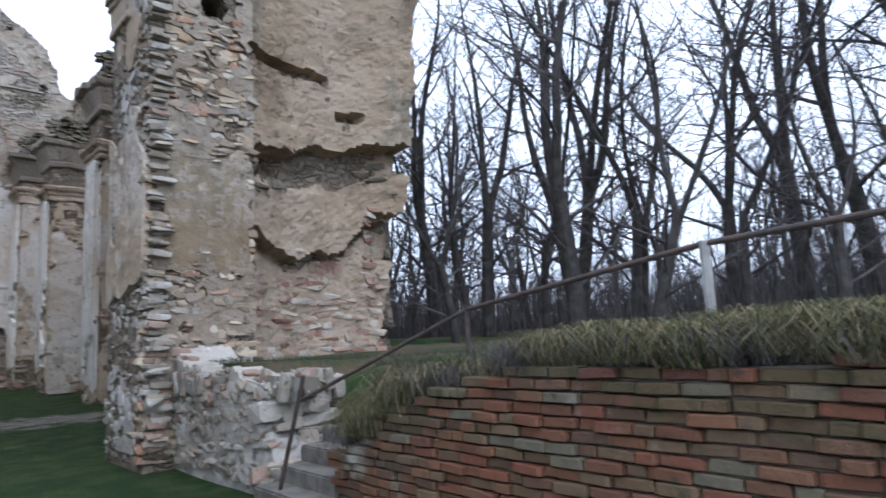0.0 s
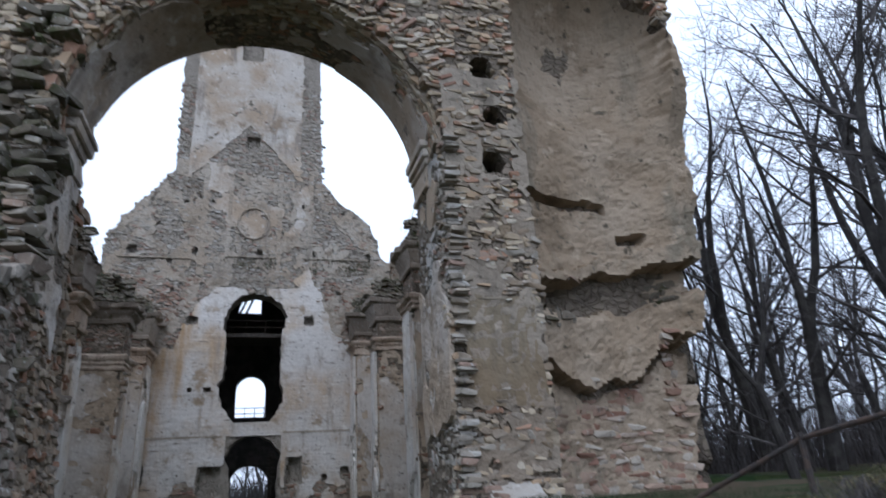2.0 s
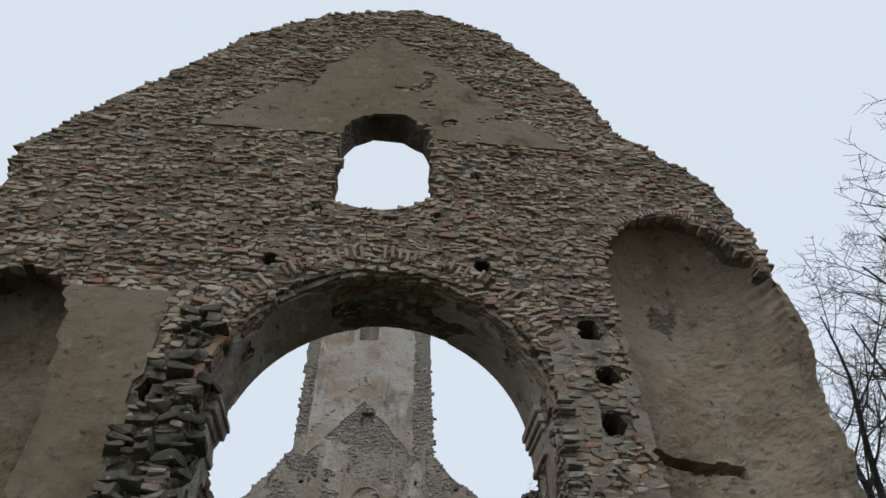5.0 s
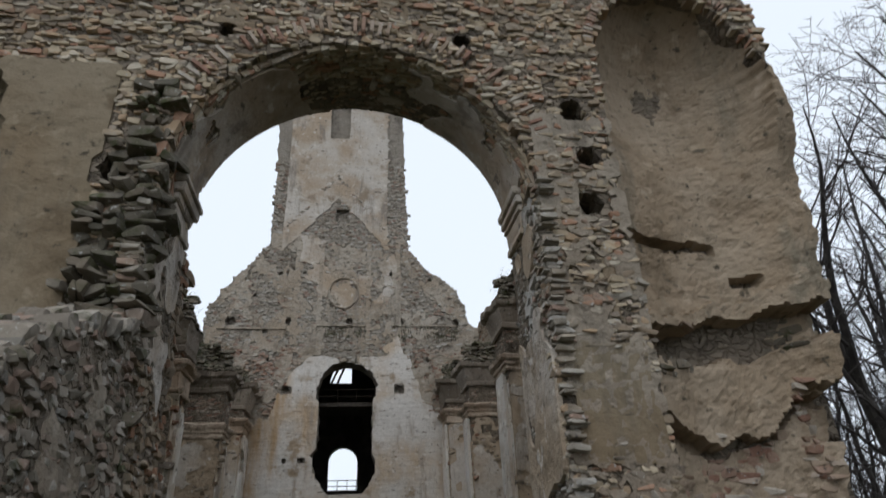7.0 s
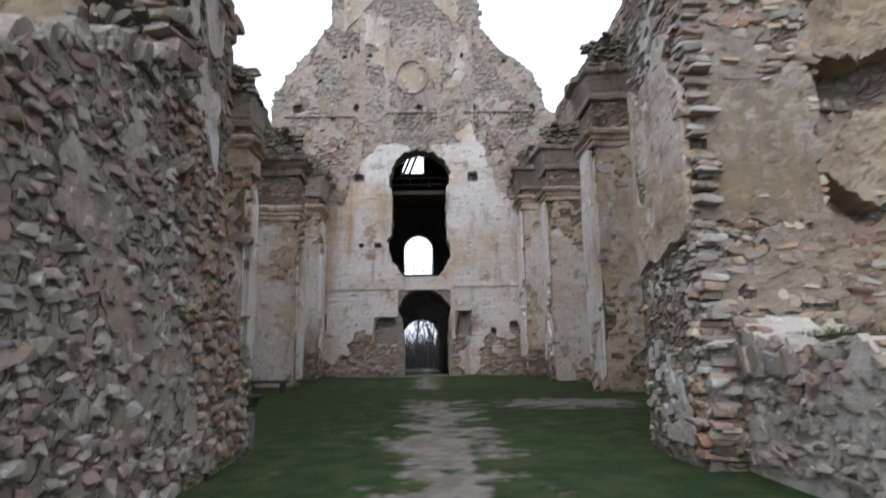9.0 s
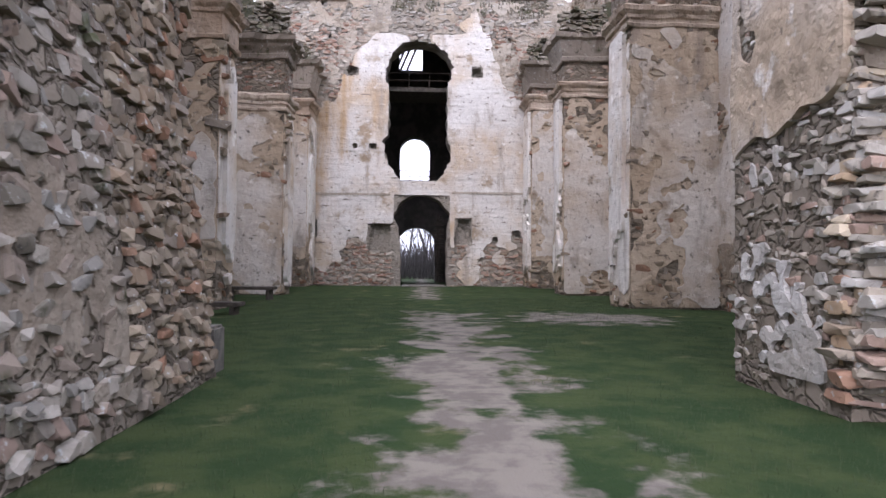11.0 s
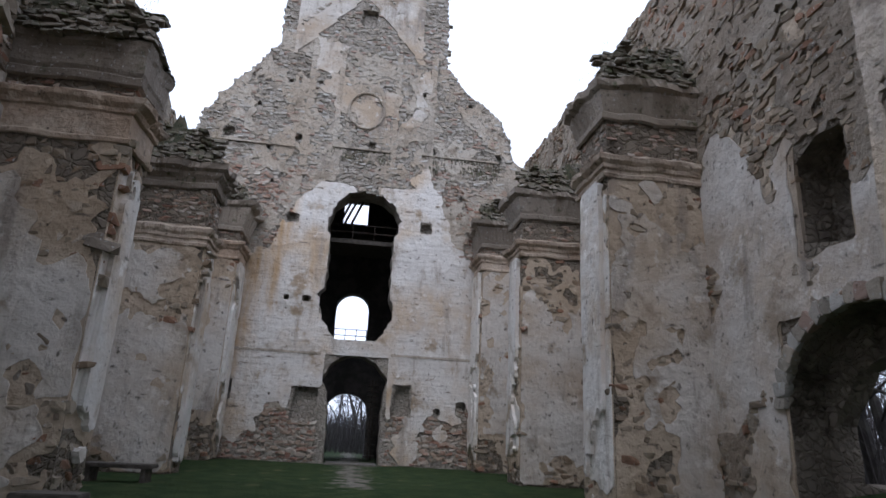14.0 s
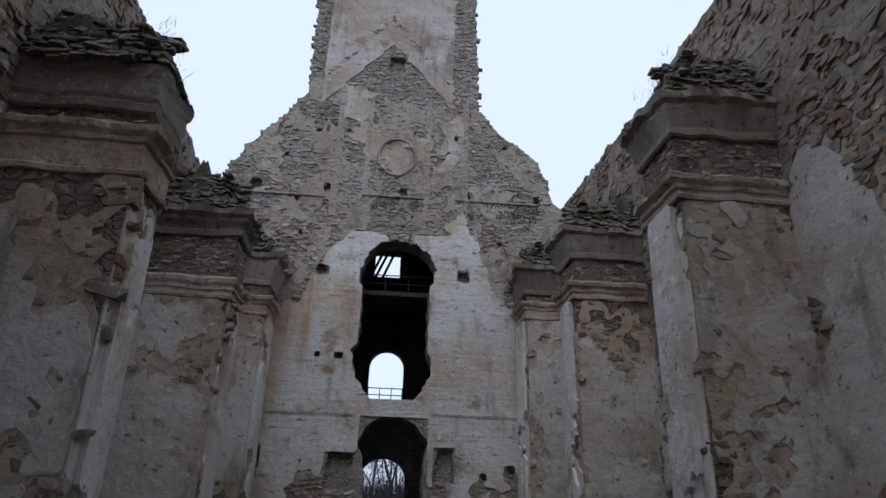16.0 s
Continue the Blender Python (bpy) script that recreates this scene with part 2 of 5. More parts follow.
DRY = leaf_mat("dry_grass_blade", [(0.15, 0.11, 0.052), (0.08, 0.062, 0.03), (0.06, 0.078, 0.022), (0.26, 0.20, 0.11), (0.045, 0.066, 0.017), (0.05, 0.038, 0.022)])
MOSS = plain_mat("moss_and_weeds", (0.035, 0.038, 0.018), (0.075, 0.062, 0.038), 5, 1.0, 0, 0.06)


def ground_mat():
    m, t, n, l, p = nodes_of("grass_and_earth")
    green = mixed(t, (0.018, 0.034, 0.012), (0.036, 0.05, 0.018), ramped(t, noisy(t, 1.7, 8), 0.4, 0.62))
    green = mixed(t, green, (0.12, 0.105, 0.055), ramped(t, noisy(t, 0.9, 8), 0.6, 0.72))
    earth = mixed(t, (0.12, 0.105, 0.09), (0.175, 0.155, 0.13), ramped(t, noisy(t, 3, 8), 0.4, 0.6))
    g = n.new("ShaderNodeNewGeometry")
    s = n.new("ShaderNodeSeparateXYZ")
    l.new(g.outputs[0], s.inputs[0])

    def calc(op, a, b=0.0):
        q = n.new("ShaderNodeMath")
        q.operation = op
        for sock, v in zip(q.inputs, (a, b)):
            if isinstance(v, (int, float)):
                sock.default_value = v
            else:
                l.new(v, sock)
        return q.outputs[0]

    # the trodden path runs along the nave's axis; a bare patch lies by the first pier
    wob = calc("MULTIPLY", calc("SUBTRACT", noisy(t, 0.5, 4), 0.5), 2.2)
    off = calc("ABSOLUTE", calc("ADD", calc("SUBTRACT", s.outputs[0], 0.45), wob))
    path = calc("SUBTRACT", 1.05, off)
    path = calc("MINIMUM", path, calc("MULTIPLY", calc("SUBTRACT", 22.0, s.outputs[1]), 0.4))
    px = calc("DIVIDE", calc("SUBTRACT", s.outputs[0], 3.9), 2.2)
    py = calc("DIVIDE", calc("SUBTRACT", s.outputs[1], 20.0), 2.0)
    patch = calc("SUBTRACT", 1.0, calc("ADD", calc("MULTIPLY", px, px), calc("MULTIPLY", py, py)))
    far = calc("SUBTRACT", 0.75, calc("ABSOLUTE", calc("SUBTRACT", s.outputs[0], 0.15)))
    far = calc("MINIMUM", far, calc("MULTIPLY", calc("SUBTRACT", s.outputs[1], 27.0), 0.4))
    mask = calc("MAXIMUM", calc("MAXIMUM", path, patch), far)
    mask = calc("ADD", mask, calc("MULTIPLY", calc("SUBTRACT", noisy(t, 1.6, 9), 0.5), 4.2))
    inside = calc("LESS_THAN", calc("ABSOLUTE", s.outputs[0]), 8.0)
    bare = calc("MULTIPLY", ramped(t, mask, 0.15, 0.75), inside)
    wood_floor = mixed(t, (0.062, 0.045, 0.028), (0.04, 0.042, 0.018), ramped(t, noisy(t, 0.6, 8), 0.4, 0.6))
    c = mixed(t, green, earth, bare)
    terrace = calc("MULTIPLY", calc("MULTIPLY", calc("GREATER_THAN", s.outputs[0], 4.3), calc("LESS_THAN", s.outputs[1], 12.5)), ramped(t, noisy(t, 1.1, 9), 0.40, 0.56))
    c = mixed(t, c, (0.085, 0.066, 0.045), terrace)
    outer = n.new("ShaderNodeMapRange")
    outer.inputs[1].default_value, outer.inputs[2].default_value = 11, 16
    l.new(calc("ABSOLUTE", s.outputs[0]), outer.inputs[0])
    c = mixed(t, c, wood_floor, outer.outputs[0])
    l.new(c, p.inputs["Base Color"])
    p.inputs["Roughness"].default_value = 1.0
    p.inputs["Specular IOR Level"].default_value = 0.1
    a = bumped(t, p, noisy(t, 6, 8), 0.7, 0.05)
    bumped(t, p, noisy(t, 40, 5), 0.7, 0.015, a)
    return m


GROUND = ground_mat()

# ---- building helpers ----
rnd = random.Random(7)


def fuzz(*p):
    return noise.noise(Vector(p))


def blot(u, z, s):
    """Blotches at several scales, about -1 to 1."""
    return 1.5 * fuzz(u * 0.35, z * 0.35, s) + 0.9 * fuzz(u * 0.9, z * 0.9, s + 5) + 0.5 * fuzz(u * 2.3, z * 2.3, s + 9) + 0.25 * fuzz(u * 5, z * 5, s + 3)


def mesh_ob(name, verts, faces, material, parent=None, smooth=False):
    me = bpy.data.meshes.new(name)
    me.from_pydata([tuple(v) for v in verts], [], faces)
    me.materials.append(material)
    if smooth:
        me.polygons.foreach_set("use_smooth", [True] * len(me.polygons))
    me.update()
    ob = new(name, me)
    ob.parent = parent
    return ob


def part(name, bm, material, parent, label=""):
    me = bpy.data.meshes.new(name)
    bmesh.ops.recalc_face_normals(bm, faces=bm.faces)
    bm.to_mesh(me)
    bm.free()
    me.materials.append(material)
    ob = new(name, me)
    ob.parent = parent
    if label:
        tagged(ob, label)
    return ob


def setting(name, label, category):
    return tagged(new(name), label, category, kind="structure")


def ragged(pts, step=0.3, amp=0.12, closed=True, seed=0.0):
    """A polyline cut into short pieces and roughened, as broken masonry."""
    out = []
    n = len(pts)
    for i in range(n if closed else n - 1):
        a, b = Vector(pts[i]), Vector(pts[(i + 1) % n])
        k = max(1, int((b - a).length / step))
        for j in range(k):
            q = a.lerp(b, j / k)
            if j:
                q = q + Vector((fuzz(q.x * 2.1, q.y * 2.1, seed), fuzz(q.x * 2.3, q.y * 2.3, seed + 9))) * amp * 2
            out.append((q.x, q.y))
    if not closed:
        out.append(tuple(pts[-1]))
    return out


def arch_loop(x0, x1, z0, zs, steps=18, rise=None):
    """Upright opening with a round head: springing at zs."""
    r = (x1 - x0) / 2
    h = r if rise is None else rise
    c = (x0 + x1) / 2
    return [(x0, z0), (x1, z0)] + [(c + r * math.cos(math.pi * k / steps), zs + h * math.sin(math.pi * k / steps)) for k in range(steps + 1)]


def slab(name, outer, holes, place, d0, d1, material, parent, label=""):
    """A wall of an outline with holes, from depth d0 to d1; place(u, z, d) gives the point."""
    bm = bmesh.new()
    edges = []
    loops = []
    for loop in (outer, *holes):
        vs = [bm.verts.new((u, 0, z)) for u, z in loop]
        loops.append(vs)
        edges += [bm.edges.new((vs[i], vs[(i + 1) % len(vs)])) for i in range(len(vs))]
    bmesh.ops.triangle_fill(bm, use_beauty=True, edges=edges, normal=(0, -1, 0))
    bm.verts.index_update()
    flat = [(v.co.x, v.co.z) for v in bm.verts]
    tris = [[v.index for v in f.verts] for f in bm.faces]
    rims = [[v.index for v in vs] for vs in loops]
    bm.free()
    n = len(flat)
    verts = [place(u, z, d0) for u, z in flat] + [place(u, z, d1) for u, z in flat]
    faces = tris + [[n + i for i in reversed(f)] for f in tris]
    for rim in rims:
        for i in range(len(rim)):
            a, b = rim[i], rim[(i + 1) % len(rim)]
            faces.append((a, b, n + b, n + a))
    bm = bmesh.new()
    vs = [bm.verts.new(v) for v in verts]
    for f in faces:
        if len(set(f)) > 2:
            try:
                bm.faces.new([vs[i] for i in f])
            except ValueError:
                pass
    return part(name, bm, material, parent, label)


def facing_y(y):
    """Places (u, z, d) on a wall that faces -y; d goes into the wall."""
    return lambda u, z, d: (u, y + d, z)


def facing_x(x, s):
    """Places (u, z, d) on a wall that faces along s * x; u is y."""
    return lambda u, z, d: (x - s * d, u, z)


def inside(loop, u, z):
    hit = False
    j = len(loop) - 1
    for i in range(len(loop)):
        (a, b), (c, d) = loop[i], loop[j]
        if (b > z) != (d > z) and u < (c - a) * (z - b) / (d - b) + a:
            hit = not hit
        j = i
    return hit


def stone_shapes(n=14, seed=3):
    r = random.Random(seed)
    out = []
    for _ in range(n):
        bm = bmesh.new()
        for sx in (-1, 1):
            for sy in (-1, 1):
                for sz in (-1, 1):
                    c = [sx * r.uniform(0.3, 0.52), sy * r.uniform(0.3, 0.5), sz * r.uniform(0.28, 0.52)]
                    for ax in range(3):
                        q = list(c)
                        q[ax] *= r.uniform(0.45, 0.8)
                        bm.verts.new(q)
        bmesh.ops.convex_hull(bm, input=bm.verts)
        loose = [v for v in bm.verts if not v.link_faces]
        bmesh.ops.delete(bm, geom=loose, context="VERTS")
        bmesh.ops.triangulate(bm, faces=bm.faces)
        bm.verts.index_update()
        out.append((np.array([v.co[:] for v in bm.verts]), np.array([[v.index for v in f.verts] for f in bm.faces])))
        bm.free()
    return out


SHAPES = stone_shapes()


def stone_meshes(material):
    out = []
    for v, f in SHAPES:
        me = bpy.data.meshes.new("stone")
        me.from_pydata(v.tolist(), [], f.tolist())
        me.materials.append(material)
        out.append(me)
    return out


def courses(u0, u1, z0, z1, keep, length=(0.22, 0.5), height=(0.12, 0.24), seed=1):
    """Stones of a rubble face laid in uneven courses: (u, z, length, height)."""
    r = random.Random(seed)
    out = []
    z = z0
    while z < z1:
        h = r.uniform(*height)
        u = u0 - r.uniform(0, 0.3)
        while u < u1:
            w = r.uniform(*length) * r.choice((0.6, 0.85, 1, 1, 1.35))
            cu, cz = u + w / 2, z + h / 2 + 0.3 * fuzz(u * 0.35, z * 0.5, seed) + 0.12 * fuzz(u * 1.6, z * 1.6, seed)
            h = min(height[1], max(height[0], h * r.uniform(0.75, 1.3)))
            if keep(cu, cz):
                out.append((cu, cz, w, h))
            u += w * 0.98
        z += h * 0.97
    return out


def lay(name, stones, place, material, parent, proud=(0.02, 0.14), near=None, count=0, seed=2, tilt=11, depth=(0.25, 0.4)):
    """Lays the stones: the count nearest to the point near as stones of their own, the rest joined."""
    r = random.Random(seed)
    if near:
        stones = sorted(stones, key=lambda s: (s[0] - near[0]) ** 2 + (s[1] - near[1]) ** 2)
    singles = stone_meshes(material) if count else None
    vs, fs, base = [], [], 0
    for k, (u, z, w, h) in enumerate(stones):
        dp = r.uniform(*depth)
        d = dp / 2 - r.uniform(*proud)
        o, eu, ez, ed = (Vector(q) for q in (place(u, z, d), place(u + 1, z, d), place(u, z + 1, d), place(u, z, d + 1)))
        a = radians(r.uniform(-tilt, tilt))
        eu, ez, ed = eu - o, ez - o, ed - o
        eu2 = eu * math.cos(a) + ez * math.sin(a)
        ez2 = ez * math.cos(a) - eu * math.sin(a)
        m = Matrix.Translation(o) @ Matrix((eu2, ed, ez2)).transposed().to_4x4() @ Euler((radians(r.uniform(-tilt, tilt)), 0, radians(r.uniform(-tilt, tilt)))).to_matrix().to_4x4() @ Matrix.Diagonal((1.14 * w * r.choice((-1, 1)), dp, 1.16 * h, 1))
        i = r.randrange(len(SHAPES))
        if k < count:
            ob = new("stone", singles[i])
            ob.parent = parent
            ob.matrix_basis = m
        else:
            v, f = SHAPES[i]
            mm = np.array(m)
            vs.append(v @ mm[:3, :3].T + mm[:3, 3])
            fs.append(f + base)
            base += len(v)
    if vs:
        me = bpy.data.meshes.new(name)
        me.from_pydata(np.concatenate(vs).tolist(), [], np.concatenate(fs).tolist())
        me.materials.append(material)
        ob = new(name, me)
        ob.parent = parent
        tagged(ob, kind="stuff")


def coat(name, u0, u1, z0, z1, mask, place, material, parent, cell=0.16, thick=0.05, bulge=0.03, label=""):
    """A coat of plaster where mask(u, z) > 0, with a broken edge of its own thickness."""
    nu, nz = int((u1 - u0) / cell) + 1, int((z1 - z0) / cell) + 1
    us = [u0 + (u1 - u0) * i / nu for i in range(nu + 1)]
    zs = [z0 + (z1 - z0) * j / nz for j in range(nz + 1)]
    val = [[mask(u, z) + 0.14 * fuzz(u * 3.7, z * 3.7, 31) + 0.05 * fuzz(u * 9.7, z * 9.7, 32) for z in zs] for u in us]
    for i in range(nu + 1):
        for j in range(nz + 1):
            if i in (0, nu) or j in (0, nz):
                val[i][j] = min(val[i][j], -0.02)
    verts, faces, made = [], [], {}

    def at(u, z, d):
        key = (round(u, 4), round(z, 4), d)
        if key not in made:
            made[key] = len(verts)
            verts.append(place(u, z, d - (bulge * fuzz(u * 0.8, z * 0.8, 4) + 0.012 * fuzz(u * 4, z * 4, 2) if d < 0 else 0)))
        return made[key]

    for i in range(nu):
        for j in range(nz):
            cs = [(i, j), (i + 1, j), (i + 1, j + 1), (i, j + 1)]
            v = [val[a][b] for a, b in cs]
            if max(v) <= 0:
                continue
            poly, cut = [], []
            for k in range(4):
                a, b = cs[k], cs[(k + 1) % 4]
                if v[k] > 0:
                    poly.append((us[a[0]], zs[a[1]]))
                if (v[k] > 0) != (v[(k + 1) % 4] > 0):
                    f = v[k] / (v[k] - v[(k + 1) % 4])
                    q = (us[a[0]] + (us[b[0]] - us[a[0]]) * f, zs[a[1]] + (zs[b[1]] - zs[a[1]]) * f)
                    poly.append(q)
                    cut.append(q)
            if len(poly) > 2:
                ids = [at(*q, -thick) for q in poly]
                if len(set(ids)) > 2:
                    faces.append(list(dict.fromkeys(ids)))
            if len(cut) == 2 and cut[0] != cut[1]:
                e = [at(*cut[0], -thick), at(*cut[1], -thick), at(*cut[1], 0.06), at(*cut[0], 0.06)]
                if len(set(e)) == 4:
                    faces.append(e)
    ob = mesh_ob(name, verts, faces, material, parent, smooth=False)
    if label:
        tagged(ob, label)
    return ob


def mortar(u0, u1, z0, z1, keep, place, material, parent, seed, bias=0.0, thick=0.05, cell=0.1):
    """Mortar and plaster remnants smeared over a rubble face, with the stones standing through."""
    def mask(u, z):
        return bias + 0.7 * blot(u * 1.7, z * 1.7, seed) + 0.5 * fuzz(u * 7, z * 7, seed) if keep(u, z) else -0.3
    return coat("mortar", u0, u1, z0, z1, mask, place, material, parent, cell, thick, 0.05)


def box(bm, lo, hi, bevel=0.0):
    g = bmesh.ops.create_cube(bm, size=1)["verts"]
    for v in g:
        v.co = Vector([(lo[k] + hi[k]) / 2 + v.co[k] * (hi[k] - lo[k]) for k in range(3)])
    if bevel:
        es = list({e for v in g for e in v.link_edges})
        bmesh.ops.bevel(bm, geom=es, offset=bevel, segments=2, affect="EDGES")


def tube(bm, pts, radii, sides=6):
    rings = []
    for i, p in enumerate(pts):
        p = Vector(p)
        a = Vector(pts[max(0, i - 1)])
        b = Vector(pts[min(len(pts) - 1, i + 1)])
        d = (b - a).normalized()
        x = d.orthogonal().normalized()
        y = d.cross(x)
        rr = radii[i] if isinstance(radii, (list, tuple)) else radii
        rings.append([bm.verts.new(p + (x * math.cos(2 * math.pi * k / sides) + y * math.sin(2 * math.pi * k / sides)) * rr) for k in range(sides)])
    for r0, r1 in zip(rings, rings[1:]):
        for k in range(sides):
            bm.faces.new((r0[k], r0[(k + 1) % sides], r1[(k + 1) % sides], r1[k]))
    bm.faces.new(rings[0][::-1])
    bm.faces.new(rings[-1])


# ---- ground ----
def ground_height(x, y):
    """Nave floor at 0; a terrace about 1.5 m higher beyond the chancel's south wall; woods beyond."""
    z = -0.05 + 0.04 * fuzz(x * 0.5, y * 0.5, 0) - 0.1 * math.exp(-((y - 11) / 5) ** 2)
    if x > 4.35 and y < 13.0:
        up = 1.36 + 0.10 * max(0.0, min(1, (5.2 - y) / 3)) * 1.5 + 0.06 * fuzz(x * 0.7, y * 0.7, 3)
        gap = max(0.0, 1 - abs(y - 7.1) / 1.2)
        ramp = min(1.0, max(0.0, (x - 4.35) / 1.6))
        z = up * (1 - min(1, gap * 1.5) * (1 - ramp)) + 0.05 * (1 - ramp)
    elif x > 8.6 and y < 40:
        z = max(z, 1.42 * max(0.0, min(1, (24 - y) / 8)))
    if x > 9.5:
        z += min(6, (x - 9.5) * 0.015) + 0.25 * fuzz(x * 0.15, y * 0.15, 7)
    return z


def ground_sheet():
    xs = sorted(set([-1500, -600, -250, -120, -70, -45, -30, -20, -14] + [round(-10 + 0.4 * i, 2) for i in range(35)] + [4.3, 4.36] + [round(4.6 + 0.4 * i, 2) for i in range(20)] + [13, 15, 18, 22, 27, 34, 45, 60, 90, 150, 300, 700, 1500]))
    ys = sorted(set([-1500, -600, -250, -120, -60, -35, -22, -15] + [round(-10 + 0.4 * i, 2) for i in range(58)] + [12.98, 13.02] + [round(14 + i, 2) for i in range(40)] + [60, 75, 100, 150, 300, 700, 1500]))
    verts = [(x, y, ground_height(x, y)) for x in xs for y in ys]
    n = len(ys)
    faces = [(i * n + j, (i + 1) * n + j, (i + 1) * n + j + 1, i * n + j + 1) for i in range(len(xs) - 1) for j in range(n - 1)]
    return mesh_ob("ground", verts, faces, GROUND, smooth=True)


ground = tagged(ground_sheet(), "short green grass with a trodden earth path and bare patches", "ground", kind="structure")

# ---- facade with the tower ----
FY = 40.5
FACADE = [(-9.4, -1.2), (8.9, -1.2), (8.9, 15.9), (7.8, 16.4), (7.4, 18.0), (6.9, 19.0), (5.5, 20.05), (4.4, 21.1), (3.7, 22.0), (3.35, 40), (-6.15, 40), (-5.7, 22.3), (-7.2, 20.2), (-8.6, 18.7), (-9.3, 17.1), (-9.4, 15.8)]
F_OUT = ragged(FACADE, 0.35, 0.1)
F_DOOR = [(-1.15, -0.29), (1.45, -0.29), (1.4, 2.0), (1.45, 3.3), (1.62, 4.0), (1.0, 4.75), (0.3, 5.1), (-0.4, 5.1), (-1.1, 4.7), (-1.62, 3.9), (-1.3, 3.3), (-1.2, 2.0)]
F_WIN = [(-1.2, 5.75), (0.9, 5.75), (1.45, 6.6), (1.75, 7.4), (1.4, 8.2), (1.38, 11.2), (1.6, 11.6), (1.75, 12.4), (1.35, 13.1), (0.55, 13.65), (-0.3, 13.8), (-1.1, 13.6), (-1.8, 13.0), (-2.05, 12.2), (-2.1, 11.4), (-1.9, 11.0), (-1.9, 8.6), (-2.25, 8.0), (-2.0, 6.9), (-1.55, 6.3)]
facade = setting("wall_facade", "tall ruined church facade of pale plaster and rubble", "wall")
TW = arch_loop(-2.05, -0.5, 31.4, 34.6)
slab("facade_core", F_OUT, [ragged(F_DOOR, 0.3, 0.06, seed=2), ragged(F_WIN, 0.3, 0.08, seed=3)], facing_y(FY), 0.32, 1.5, CORE_PALE, facade)


def blob(u, z, r, seed):
    return ragged([(u + r * math.cos(k * math.pi / 3), z + r * math.sin(k * math.pi / 3)) for k in range(6)], 0.12, r * 0.25, seed=seed)


F_HOLES = [blob(u, z, r, u) for u, z, r in ((-7.8, 16.45, 0.36), (-4.13, 16.5, 0.27), (-0.19, 16.5, 0.3), (3.13, 16.5, 0.27), (6.9, 16.5, 0.26), (-3.97, 11.98, 0.3), (3.1, 11.98, 0.34), (-6.3, 7.75, 0.17), (-3.8, 7.7, 0.17), (-2.75, 7.75, 0.19), (-5.6, 15.8, 0.16), (-6.4, 18.3, 0.16), (-4.9, 19.9, 0.14), (5.2, 19.6, 0.16), (-3.3, 20.0, 0.14), (2.5, 20.0, 0.14), (-5.2, 13.9, 0.14), (4.9, 13.9, 0.14), (-4.0, 3.0, 0.14), (4.2, 2.6, 0.18), (5.4, 2.9, 0.25), (-7.4, 20.0, 0.12))]
F_HOLES += [ragged(q, 0.2, 0.06) for q in ([(-2.9, 1.9), (-1.85, 1.9), (-1.75, 3.4), (-2.8, 3.5), (-2.9, 2.8)], [(1.9, 2.3), (2.75, 2.3), (2.75, 3.7), (2.0, 3.7)], [(-6.3, 2.6), (-5.7, 2.6), (-5.7, 3.6), (-6.3, 3.7)], [(-7.4, 4.85), (-6.1, 4.9), (-6.2, 5.5), (-7.3, 5.3)], [(-1.4, 24.1), (-0.5, 24.1), (-0.5, 25.1), (-1.4, 25.1)])]
F_HOLES.append(TW)
slab("facade_facing", F_OUT, [ragged(F_DOOR, 0.3, 0.06, seed=2), ragged(F_WIN, 0.3, 0.08, seed=3), *F_HOLES], facing_y(FY), 0.0, 0.315, CORE_PALE, facade)


def clear_of(loops, grow=0.0):
    boxes = [(min(p[0] for p in q) - grow, max(p[0] for p in q) + grow, min(p[1] for p in q) - grow, max(p[1] for p in q) + grow) for q in loops]

    def ok(u, z):
        return not any(a < u < b and c < z < d for a, b, c, d in boxes)
    return ok


f_clear = clear_of([F_DOOR, *F_HOLES], 0.02)


def f_wall(u, z):
    return inside(F_OUT, u, z) and f_clear(u, z) and not inside(F_WIN, u, z)


def f_plaster(u, z):
    """Plaster clings below the upper windows; above there are only scraps between the pilaster strips."""
    if not f_wall(u, z):
        return -0.3
    e = blot(u, z, 1.3)
    crown = 14.45 + 0.35 * math.sin(abs(u + 0.15) * 1.1) - 2.3 * max(0.0, abs(u + 0.15) - 3.3)
    crown = max(crown, 10.6 - 0.5 * max(0.0, abs(u) - 5))
    v = min(0.75, (crown - z) * 0.45) + e * (0.27 if z < 12 else 0.4)
    v = min(v, (z - 1.55) * 0.55 + 1.0 * e)
    if 14.2 < z < 23 and abs(u + 0.3) < 3.4:
        v = -0.3 + 1.0 * e
    if z > 26 - abs(u + 1.2) * 1.2 or z > 28.5:
        v = 0.9 + 0.5 * e
        if u > 2.3 + 0.3 * fuzz(u, z * 2, 2) or u < -5.0:
            v = -0.4
    return v


coat("plaster", -9.4, 8.9, 0, 15.5, f_plaster, facing_y(FY), PLASTER_FACADE, facade, 0.18, 0.06, 0.05)
coat("plaster", -9.4, 8.9, 15.5, 40, f_plaster, facing_y(FY), PLASTER_UPPER, facade, 0.2, 0.06, 0.05)
mortar(-9.2, 8.7, 0.4, 23, lambda u, z: z > 2.3 and f_wall(u, z) and f_plaster(u, z) < 0.05, facing_y(FY), SMEAR_FACADE, facade, 85, 0.0, 0.045, 0.2)
def f_brick(u, z):
    """Where the bare wall is of brown brick and stone: its foot, and beside the plaster crown."""
    return z < 2.4 + 0.6 * fuzz(u * 0.8, 1, 4) or (9 < z < 14.6 + 0.9 * fuzz(u * 0.7, 2, 4) and abs(u + 0.15) > 3.0)


